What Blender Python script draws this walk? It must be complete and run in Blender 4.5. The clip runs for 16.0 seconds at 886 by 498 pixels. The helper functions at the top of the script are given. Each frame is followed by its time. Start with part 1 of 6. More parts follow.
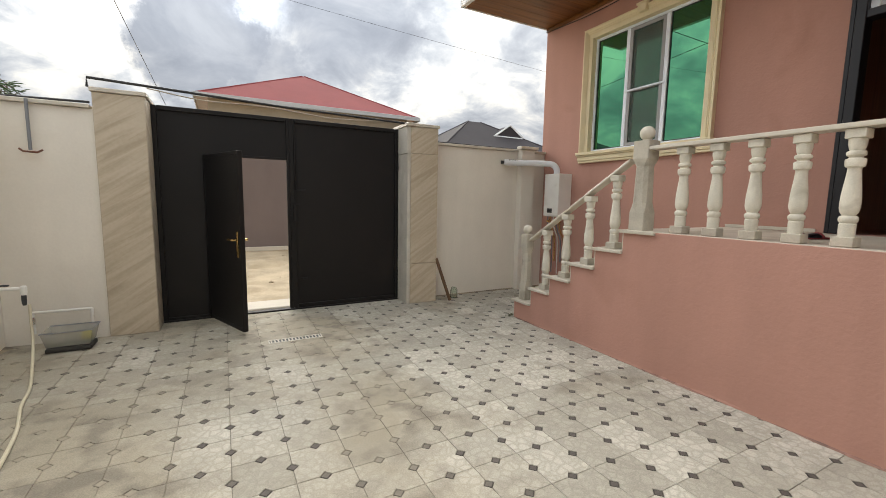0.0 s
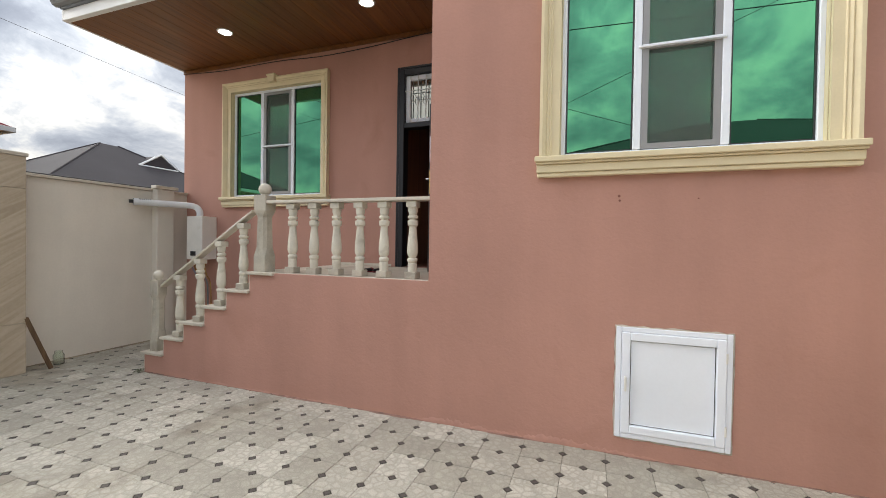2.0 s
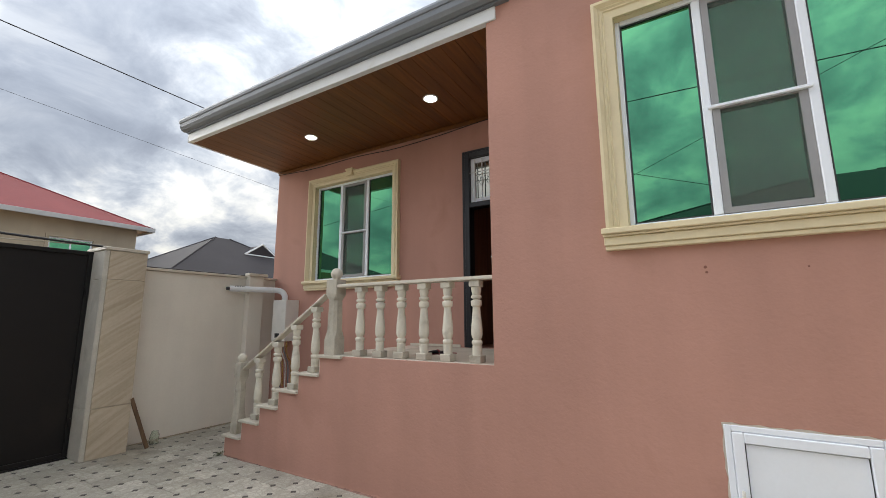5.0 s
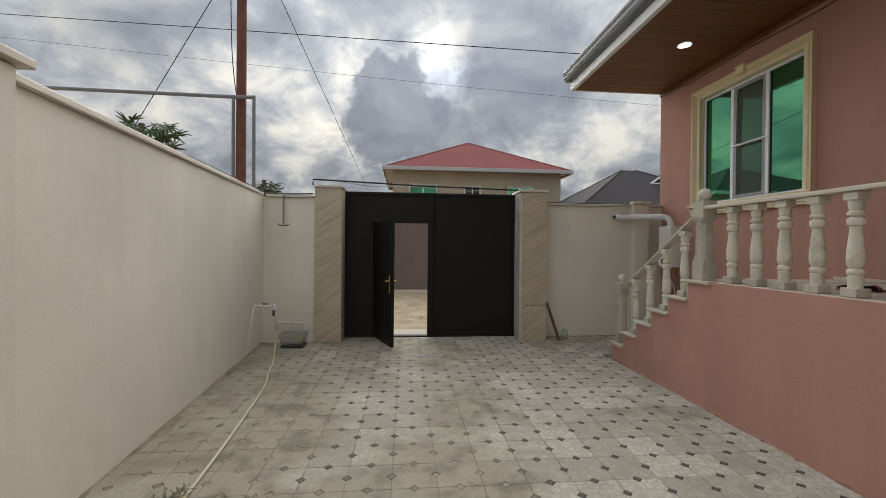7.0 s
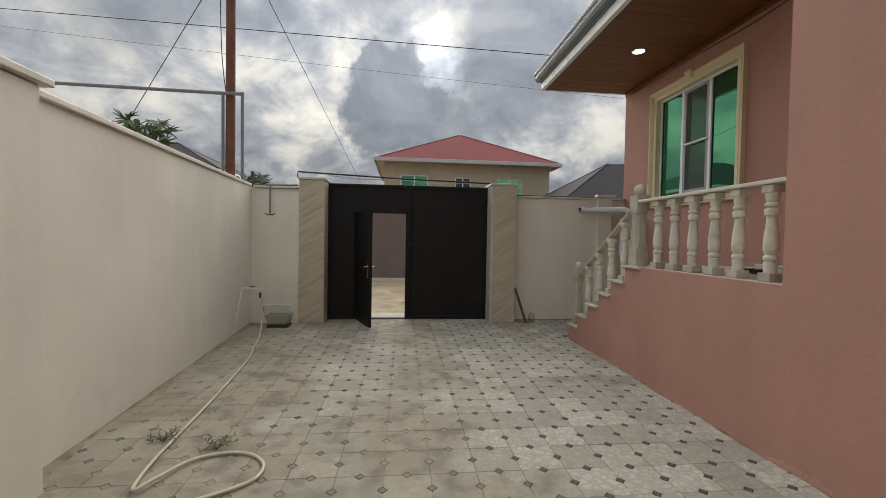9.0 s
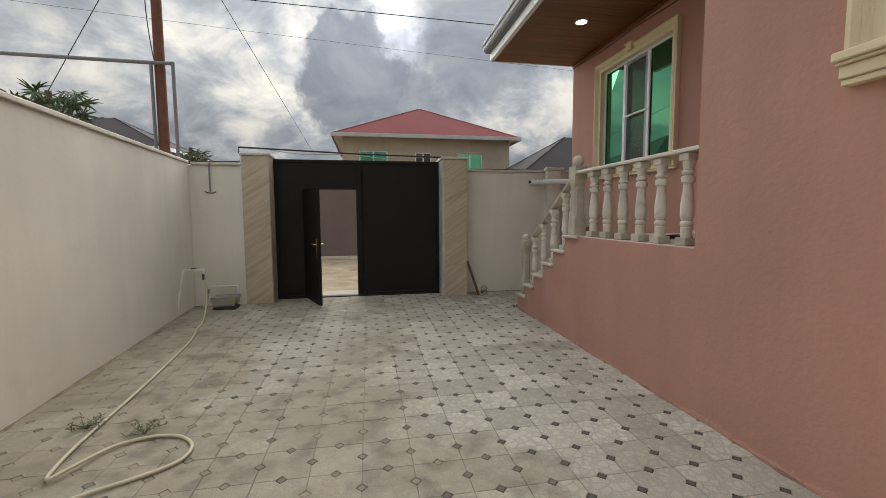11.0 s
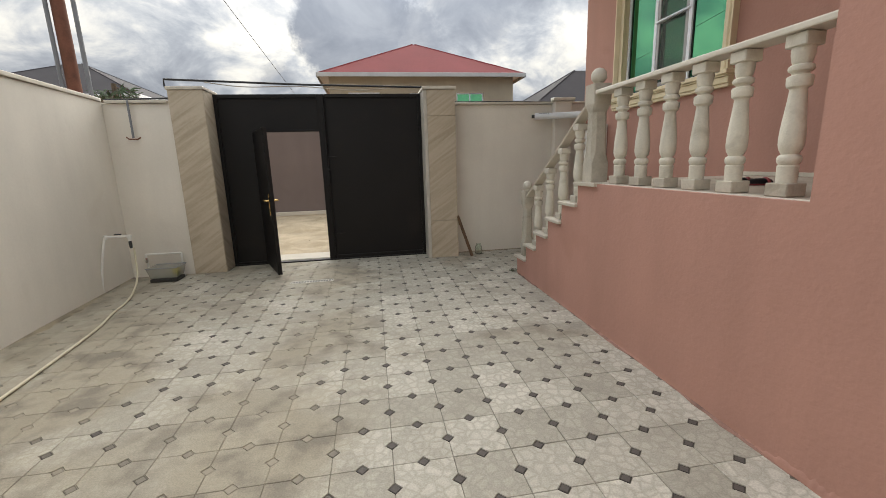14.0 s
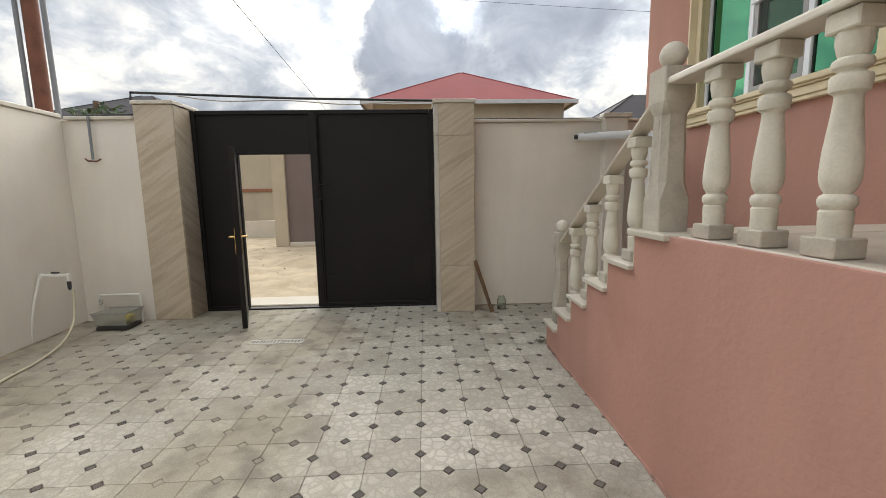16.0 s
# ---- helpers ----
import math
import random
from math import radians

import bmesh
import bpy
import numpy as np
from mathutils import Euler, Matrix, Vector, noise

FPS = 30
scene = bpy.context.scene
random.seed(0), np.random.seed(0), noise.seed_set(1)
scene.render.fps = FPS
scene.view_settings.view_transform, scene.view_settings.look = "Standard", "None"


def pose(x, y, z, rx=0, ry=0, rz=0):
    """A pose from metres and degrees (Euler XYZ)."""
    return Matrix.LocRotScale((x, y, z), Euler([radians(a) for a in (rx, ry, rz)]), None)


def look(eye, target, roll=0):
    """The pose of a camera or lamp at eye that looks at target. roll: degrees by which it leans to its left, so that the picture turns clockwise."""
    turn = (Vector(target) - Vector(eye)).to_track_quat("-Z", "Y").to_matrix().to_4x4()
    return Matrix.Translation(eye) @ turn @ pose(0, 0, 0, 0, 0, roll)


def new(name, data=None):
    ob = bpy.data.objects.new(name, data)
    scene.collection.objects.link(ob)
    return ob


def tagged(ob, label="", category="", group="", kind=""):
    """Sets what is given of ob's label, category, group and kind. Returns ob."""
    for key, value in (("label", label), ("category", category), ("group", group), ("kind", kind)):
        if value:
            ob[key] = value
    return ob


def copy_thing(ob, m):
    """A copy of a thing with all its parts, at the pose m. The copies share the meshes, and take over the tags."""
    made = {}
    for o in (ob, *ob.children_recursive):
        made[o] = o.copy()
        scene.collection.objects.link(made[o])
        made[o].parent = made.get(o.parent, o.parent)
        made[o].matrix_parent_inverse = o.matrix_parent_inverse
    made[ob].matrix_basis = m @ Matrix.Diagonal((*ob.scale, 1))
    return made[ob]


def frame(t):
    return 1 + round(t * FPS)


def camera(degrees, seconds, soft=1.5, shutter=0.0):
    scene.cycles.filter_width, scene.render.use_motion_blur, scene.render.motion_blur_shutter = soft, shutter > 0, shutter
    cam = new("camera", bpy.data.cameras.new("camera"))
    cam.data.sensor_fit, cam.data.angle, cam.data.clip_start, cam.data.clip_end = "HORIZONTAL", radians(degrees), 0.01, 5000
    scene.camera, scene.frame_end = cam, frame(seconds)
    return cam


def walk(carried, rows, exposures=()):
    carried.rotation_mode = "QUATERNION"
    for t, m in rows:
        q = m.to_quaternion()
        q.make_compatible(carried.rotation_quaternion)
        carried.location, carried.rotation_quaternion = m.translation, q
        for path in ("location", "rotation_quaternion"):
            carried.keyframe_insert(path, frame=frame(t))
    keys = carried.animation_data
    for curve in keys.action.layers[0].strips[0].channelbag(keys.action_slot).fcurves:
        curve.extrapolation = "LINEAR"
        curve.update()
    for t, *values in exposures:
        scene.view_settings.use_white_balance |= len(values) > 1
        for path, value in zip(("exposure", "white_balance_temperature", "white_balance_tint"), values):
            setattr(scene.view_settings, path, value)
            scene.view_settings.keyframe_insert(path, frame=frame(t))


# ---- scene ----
cam = camera(94.0, 16.0, soft=0.9)
PATH = [
    (0, (-0.838, -5.345, 1.488), (0.094, -3.591, 1.253), 1.0),
    (0.5, (-0.807, -5.607, 1.515), (0.211, -3.891, 1.372), 1.3),
    (1, (-0.906, -5.808, 1.538), (0.456, -4.346, 1.439), 1.4),
    (1.5, (-0.987, -5.956, 1.544), (0.698, -4.881, 1.472), 1.3),
    (2, (-0.926, -6.118, 1.578), (0.953, -5.435, 1.548), 0.9),
    (2.5, (-0.8, -6.271, 1.586), (1.169, -5.922, 1.629), 0.8),
    (3, (-0.709, -6.396, 1.577), (1.284, -6.323, 1.72), 0.4),
    (3.5, (-0.725, -6.523, 1.665), (1.251, -6.611, 1.962), -0.3),
    (4, (-0.779, -6.459, 1.733), (1.17, -6.47, 2.182), -1.2),
    (4.5, (-0.793, -6.316, 1.713), (1.117, -5.928, 2.163), -1.1),
    (5, (-0.767, -6.201, 1.631), (0.926, -5.187, 1.958), -0.3),
    (5.2, (-0.736, -6.181, 1.608), (0.788, -4.915, 1.884), 0.0),
    (7.3, (-0.461, -6.824, 1.536), (-0.329, -4.828, 1.521), 0.3),
    (7.5, (-0.458, -6.809, 1.514), (-0.328, -4.813, 1.496), 0.1),
    (8, (-0.362, -6.975, 1.536), (-0.273, -4.977, 1.505), 0.1),
    (8.5, (-0.264, -7.233, 1.522), (-0.175, -5.235, 1.486), 0.6),
    (9, (-0.155, -7.351, 1.523), (0.04, -5.361, 1.47), 1.0),
    (9.5, (0.064, -7.398, 1.514), (0.402, -5.428, 1.44), 0.8),
    (9.7, (0.154, -7.418, 1.509), (0.557, -5.463, 1.424), 0.7),
    (12, (0.082, -7.252, 1.461), (0.379, -5.288, 1.23), -1.6),
    (12.5, (0.204, -6.964, 1.434), (0.487, -5.002, 1.168), -2.0),
    (13, (0.323, -6.75, 1.464), (0.607, -4.796, 1.144), -2.6),
    (13.5, (0.458, -6.466, 1.451), (0.759, -4.53, 1.051), -1.9),
    (14, (0.635, -6.223, 1.449), (0.95, -4.291, 1.04), -1.8),
    (14.5, (0.853, -5.956, 1.477), (1.209, -4.024, 1.102), -0.7),
    (15, (1.012, -5.648, 1.47), (1.483, -3.737, 1.114), 1.1),
    (15.5, (1.182, -5.343, 1.467), (1.752, -3.456, 1.129), 0.9),
    (16, (1.301, -4.939, 1.459), (1.385, -2.959, 1.189), -0.9),
]
EXPOSURES = [(0, 1.47, 6600, 10), (1.0, 1.36, 6600, 10), (2.0, 1.40, 6300, 11), (2.6, 1.45, 5950, 11), (3.1, 1.50, 5800, 11), (3.6, 1.50, 5850, 11), (4.2, 1.32, 5950, 11),
             (4.6, 1.24, 6100, 11), (5.2, 1.20, 6250, 10), (7.3, 0.66, 6450, 10), (9.0, 0.66, 6500, 10), (12.0, 0.80, 6500, 10), (13.0, 0.93, 6500, 10), (13.7, 1.13, 6500, 10), (14.5, 1.24, 6450, 10), (15.0, 1.35, 6450, 10), (15.5, 1.50, 6450, 10), (16.0, 1.38, 6450, 10)]
walk(cam, [(t, look(eye, target, roll)) for t, eye, target, roll in PATH], EXPOSURES)

# ---- world and light ----
SUN_EL, SUN_AZ = 24.0, 4.0   # degrees above the horizon, and to the right of +y
SUN_DIR = Vector((math.sin(radians(SUN_AZ)) * math.cos(radians(SUN_EL)), math.cos(radians(SUN_AZ)) * math.cos(radians(SUN_EL)), math.sin(radians(SUN_EL))))


def build_world():
    w = bpy.data.worlds.new("sky")
    scene.world = w
    w.use_nodes = True
    nt = w.node_tree
    nt.nodes.clear()
    N, L = nt.nodes.new, nt.links.new

    def val(op, a, b=None, c=None, clamp=False):
        n = N("ShaderNodeMath")
        n.operation, n.use_clamp = op, clamp
        for i, v in enumerate((a, b, c)):
            if v is None:
                continue
            if isinstance(v, (int, float)):
                n.inputs[i].default_value = v
            else:
                L(v, n.inputs[i])
        return n.outputs[0]

    out, bg = N("ShaderNodeOutputWorld"), N("ShaderNodeBackground")
    sky = N("ShaderNodeTexSky")
    sky.sky_type = "NISHITA"
    sky.sun_disc = False
    sky.sun_elevation, sky.sun_rotation = radians(SUN_EL), radians(SUN_AZ)
    sky.dust_density = 2.0
    tc = N("ShaderNodeTexCoord")
    sep = N("ShaderNodeSeparateXYZ")
    L(tc.outputs["Generated"], sep.inputs[0])
    x, y, z = sep.outputs
    up = val("ADD", val("MAXIMUM", z, 0.0), 0.45)
    flat = N("ShaderNodeCombineXYZ")
    L(val("DIVIDE", x, up), flat.inputs[0])
    L(val("DIVIDE", y, up), flat.inputs[1])
    big = N("ShaderNodeTexNoise")
    big.inputs["Scale"].default_value = 1.9
    big.inputs["Detail"].default_value = 9
    big.inputs["Roughness"].default_value = 0.58
    big.inputs["Distortion"].default_value = 0.35
    shift = N("ShaderNodeVectorMath")
    shift.operation = "ADD"
    shift.inputs[1].default_value = (5.3, 2.2, 1.7)
    L(flat.outputs[0], shift.inputs[0])
    L(shift.outputs[0], big.inputs["Vector"])
    puffs = N("ShaderNodeTexNoise")   # small broken puffs within the sheet
    puffs.inputs["Scale"].default_value, puffs.inputs["Detail"].default_value, puffs.inputs["Roughness"].default_value, puffs.inputs["Distortion"].default_value = 4.6, 8, 0.6, 0.5
    L(shift.outputs[0], puffs.inputs["Vector"])
    broken = val("MULTIPLY_ADD", puffs.outputs["Fac"], 0.5, val("MULTIPLY", big.outputs["Fac"], 0.5))
    ramp = N("ShaderNodeValToRGB")
    e = ramp.color_ramp.elements
    e[0].position, e[0].color = 0.40, (1.0, 0.97, 0.87, 1)
    e[1].position, e[1].color = 0.66, (0.27, 0.295, 0.335, 1)
    for p, c in ((0.445, (0.82, 0.81, 0.77, 1)), (0.485, (0.60, 0.62, 0.64, 1)), (0.525, (0.455, 0.485, 0.525, 1)), (0.58, (0.34, 0.365, 0.41, 1))):
        k = ramp.color_ramp.elements.new(p)
        k.color = c
    L(broken, ramp.inputs[0])
    # heaps of dark cumulus in front of the sun
    fray = N("ShaderNodeTexNoise")
    fray.inputs["Scale"].default_value, fray.inputs["Detail"].default_value, fray.inputs["Roughness"].default_value = 7.5, 9, 0.64
    L(tc.outputs["Generated"], fray.inputs["Vector"])
    mid_, push, bent = N("ShaderNodeVectorMath"), N("ShaderNodeVectorMath"), N("ShaderNodeVectorMath")
    mid_.operation, push.operation = "SUBTRACT", "SCALE"
    mid_.inputs[1].default_value = (0.5, 0.5, 0.5)
    push.inputs["Scale"].default_value = 0.19
    L(fray.outputs["Color"], mid_.inputs[0])
    L(mid_.outputs[0], push.inputs[0])
    L(tc.outputs["Generated"], bent.inputs[0])
    L(push.outputs[0], bent.inputs[1])
    heap = None
    for cx, cy, cz, rad, soft_edge, deep in HEAPS:
        far = N("ShaderNodeVectorMath")
        far.operation = "DISTANCE"
        L(bent.outputs[0], far.inputs[0])
        far.inputs[1].default_value = (cx, cy, cz)
        one = N("ShaderNodeMapRange")
        one.interpolation_type = "SMOOTHSTEP"
        one.inputs["From Min"].default_value, one.inputs["From Max"].default_value = rad + soft_edge, rad - soft_edge
        one.inputs["To Min"].default_value, one.inputs["To Max"].default_value = 0.0, deep
        L(far.outputs["Value"], one.inputs["Value"])
        heap = one.outputs[0] if heap is None else val("MAXIMUM", heap, one.outputs[0])
    heaped = N("ShaderNodeMix")
    heaped.data_type = "RGBA"
    L(heap, heaped.inputs[0])
    L(ramp.outputs[0], heaped.inputs[6])
    body = N("ShaderNodeMix")
    body.data_type = "RGBA"
    L(val("MULTIPLY_ADD", puffs.outputs["Fac"], 3.0, -1.0, True), body.inputs[0])
    body.inputs[6].default_value, body.inputs[7].default_value = (0.34, 0.37, 0.42, 1), (0.235, 0.26, 0.305, 1)
    L(body.outputs[2], heaped.inputs[7])
    rift = N("ShaderNodeVectorMath")
    rift.operation = "DOT_PRODUCT"
    unit = N("ShaderNodeVectorMath")
    unit.operation = "NORMALIZE"
    L(bent.outputs[0], unit.inputs[0])
    L(unit.outputs[0], rift.inputs[0])
    rift.inputs[1].default_value = Vector((0.075, 0.917, 0.392)).normalized()
    dot = N("ShaderNodeVectorMath")
    dot.operation = "DOT_PRODUCT"
    L(tc.outputs["Generated"], dot.inputs[0])
    dot.inputs[1].default_value = SUN_DIR
    glow = val("POWER", val("MAXIMUM", dot.outputs["Value"], 0.0), 14.0)
    shine = val("POWER", val("MINIMUM", val("MAXIMUM", rift.outputs["Value"], 0.0), 1.0), 1300.0)
    gain = val("ADD", val("MULTIPLY_ADD", shine, 1.0, val("MULTIPLY", glow, 0.25)), 1.0)
    cloud = N("ShaderNodeVectorMath")
    cloud.operation = "SCALE"
    L(heaped.outputs[2], cloud.inputs[0])
    rise = val("DIVIDE", val("MULTIPLY_ADD", val("MAXIMUM", z, 0.0), 7.2, 2.5), 7.2)   # an overcast sky is brightest overhead
    L(val("MULTIPLY", val("MULTIPLY", gain, rise), CLOUD), cloud.inputs["Scale"])
    mix = N("ShaderNodeMix")
    mix.data_type = "RGBA"
    cover = N("ShaderNodeMapRange")
    cover.inputs["From Min"].default_value, cover.inputs["From Max"].default_value = 0.24, 0.36
    cover.inputs["To Min"].default_value, cover.inputs["To Max"].default_value = 0.92, 1.0
    L(big.outputs["Fac"], cover.inputs["Value"])
    L(cover.outputs[0], mix.inputs[0])
    L(sky.outputs[0], mix.inputs[6])
    L(cloud.outputs[0], mix.inputs[7])
    L(mix.outputs[2], bg.inputs[0])
    bg.inputs[1].default_value = 0.1
    L(bg.outputs[0], out.inputs[0])


CLOUD = 8.2
HEAPS = [(-0.03, 0.95, 0.295, 0.115, 0.014, 0.95), (-0.085, 0.925, 0.36, 0.05, 0.010, 0.9), (0.012, 0.923, 0.372, 0.036, 0.010, 0.9), (0.10, 0.963, 0.24, 0.10, 0.03, 0.9),
         (0.235, 0.885, 0.40, 0.15, 0.05, 0.85), (0.19, 0.78, 0.595, 0.20, 0.08, 0.8), (-0.06, 0.837, 0.545, 0.13, 0.06, 0.7), (-0.188, 0.966, 0.165, 0.045, 0.02, 0.6), (-0.49, 0.754, 0.438, 0.13, 0.06, 0.7)]
build_world()
sun = new("sun", bpy.data.lights.new("sun", "SUN"))
sun.data.energy, sun.data.angle, sun.data.color = 2.0, radians(70), (1.0, 0.95, 0.86)
sun.matrix_world = look(SUN_DIR * 30, (0, 0, 0))


# ---- materials ----
def nodes(name):
    m = bpy.data.materials.new(name)
    m.use_nodes = True
    nt = m.node_tree
    return m, nt, nt.nodes["Principled BSDF"]


def surface(name, color, rough=0.7, metal=0.0, spread=0.12, scale=3.0, grain=60.0, bump=0.15, depth=0.004, stain=None, stain_at=0.62, spec=0.5, stretch=(1, 1, 1), piece=0.0):
    """Base colour with broad and fine variation, optional stains, relief, and a slight shift from object to object."""
    m, nt, b = nodes(name)
    N, L = nt.nodes.new, nt.links.new
    geo = N("ShaderNodeNewGeometry")
    mp = N("ShaderNodeVectorMath")
    mp.operation = "MULTIPLY"
    mp.inputs[1].default_value = stretch
    L(geo.outputs["Position"], mp.inputs[0])
    broad, fine = N("ShaderNodeTexNoise"), N("ShaderNodeTexNoise")
    broad.inputs["Scale"].default_value, broad.inputs["Detail"].default_value = scale, 5
    fine.inputs["Scale"].default_value, fine.inputs["Detail"].default_value = grain, 3
    L(mp.outputs[0], broad.inputs["Vector"])
    L(mp.outputs[0], fine.inputs["Vector"])
    both = N("ShaderNodeMath")
    both.operation = "MULTIPLY_ADD"
    L(broad.outputs["Fac"], both.inputs[0])
    both.inputs[1].default_value = 0.7
    half = N("ShaderNodeMath")
    half.operation = "MULTIPLY"
    half.inputs[1].default_value = 0.3
    L(fine.outputs["Fac"], half.inputs[0])
    L(half.outputs[0], both.inputs[2])
    rng = N("ShaderNodeMapRange")
    rng.inputs["From Min"].default_value, rng.inputs["From Max"].default_value = 0.3, 0.7
    rng.inputs["To Min"].default_value, rng.inputs["To Max"].default_value = 1 - spread, 1 + spread
    L(both.outputs[0], rng.inputs["Value"])
    fac = rng.outputs[0]
    if piece:
        info = N("ShaderNodeObjectInfo")
        pr = N("ShaderNodeMapRange")
        pr.inputs["To Min"].default_value, pr.inputs["To Max"].default_value = 1 - piece, 1 + piece
        L(info.outputs["Random"], pr.inputs["Value"])
        pm = N("ShaderNodeMath")
        pm.operation = "MULTIPLY"
        L(fac, pm.inputs[0])
        L(pr.outputs[0], pm.inputs[1])
        fac = pm.outputs[0]
    col = N("ShaderNodeVectorMath")
    col.operation = "SCALE"
    col.inputs[0].default_value = color
    L(fac, col.inputs["Scale"])
    last = col.outputs[0]
    if stain:
        sn = N("ShaderNodeTexNoise")
        sn.inputs["Scale"].default_value, sn.inputs["Detail"].default_value, sn.inputs["Distortion"].default_value = scale * 0.7, 8, 0.6
        L(mp.outputs[0], sn.inputs["Vector"])
        sr = N("ShaderNodeMapRange")
        sr.inputs["From Min"].default_value, sr.inputs["From Max"].default_value = stain_at, stain_at + 0.16
        sr.inputs["To Max"].default_value = 0.75
        L(sn.outputs["Fac"], sr.inputs["Value"])
        mx = N("ShaderNodeMix")
        mx.data_type = "RGBA"
        L(sr.outputs[0], mx.inputs[0])
        L(last, mx.inputs[6])
        mx.inputs[7].default_value = (*stain, 1)
        last = mx.outputs[2]
    L(last, b.inputs["Base Color"])
    b.inputs["Roughness"].default_value, b.inputs["Metallic"].default_value = rough, metal
    b.inputs["Specular IOR Level"].default_value = spec
    if bump:
        bp = N("ShaderNodeBump")
        bp.inputs["Strength"].default_value, bp.inputs["Distance"].default_value = bump, depth
        L(both.outputs[0] if grain < 30 else fine.outputs["Fac"], bp.inputs["Height"])
        L(bp.outputs[0], b.inputs["Normal"])
    return m


def stucco(name, color, lump, stain, seed=0.0, grit=0.0015, streak=0.04, flat=1.0):
    """Painted render: trowel waves, blisters and faint run marks."""
    m, nt, b = nodes(name)
    N, L = nt.nodes.new, nt.links.new
    geo = N("ShaderNodeNewGeometry")
    off = N("ShaderNodeVectorMath")
    off.inputs[1].default_value = (seed, seed * 2, 0)
    L(geo.outputs["Position"], off.inputs[0])

    def noise_at(scale, detail, stretch=(1, 1, 1), distort=0.0):
        mp = N("ShaderNodeVectorMath")
        mp.operation = "MULTIPLY"
        mp.inputs[1].default_value = stretch
        L(off.outputs[0], mp.inputs[0])
        n = N("ShaderNodeTexNoise")
        n.inputs["Scale"].default_value, n.inputs["Detail"].default_value, n.inputs["Distortion"].default_value = scale, detail, distort
        L(mp.outputs[0], n.inputs["Vector"])
        return n.outputs["Fac"]

    broad, mid, fine = noise_at(0.9, 4), noise_at(8, 6, (1, 1, 1.15), 0.9), noise_at(42, 5, (1, 1, flat))
    runs = noise_at(3.0, 5, (1, 1, 0.12))

    def span(v, a, b2, c, d):
        r = N("ShaderNodeMapRange")
        for k, x in (("From Min", a), ("From Max", b2), ("To Min", c), ("To Max", d)):
            r.inputs[k].default_value = x
        L(v, r.inputs["Value"])
        return r.outputs[0]

    def mul(a, b2, op="MULTIPLY"):
        n = N("ShaderNodeMath")
        n.operation = op
        for i, v in enumerate((a, b2)):
            if isinstance(v, float):
                n.inputs[i].default_value = v
            else:
                L(v, n.inputs[i])
        return n.outputs[0]

    shade = mul(mul(span(broad, 0.3, 0.7, 0.93, 1.07), span(runs, 0.3, 0.7, 1.0 - streak, 1.0 + streak)), span(fine, 0.3, 0.7, 0.985, 1.015))
    col = N("ShaderNodeVectorMath")
    col.operation = "SCALE"
    col.inputs[0].default_value = color
    L(shade, col.inputs["Scale"])
    mx = N("ShaderNodeMix")
    mx.data_type = "RGBA"
    L(span(noise_at(1.7, 9, (1, 1, 1), 0.5), 0.6, 0.78, 0.0, 0.55), mx.inputs[0])
    L(col.outputs[0], mx.inputs[6])
    mx.inputs[7].default_value = (*stain, 1)
    L(mx.outputs[2], b.inputs["Base Color"])
    b.inputs["Roughness"].default_value = 0.85
    b.inputs["Specular IOR Level"].default_value = 0.3
    b1, b2 = N("ShaderNodeBump"), N("ShaderNodeBump")
    b1.inputs["Strength"].default_value, b1.inputs["Distance"].default_value = 0.5, lump
    b2.inputs["Strength"].default_value, b2.inputs["Distance"].default_value = 0.6, grit
    L(mid, b1.inputs["Height"])
    L(fine, b2.inputs["Height"])
    L(b1.outputs[0], b2.inputs["Normal"])
    L(b2.outputs[0], b.inputs["Normal"])
    return m


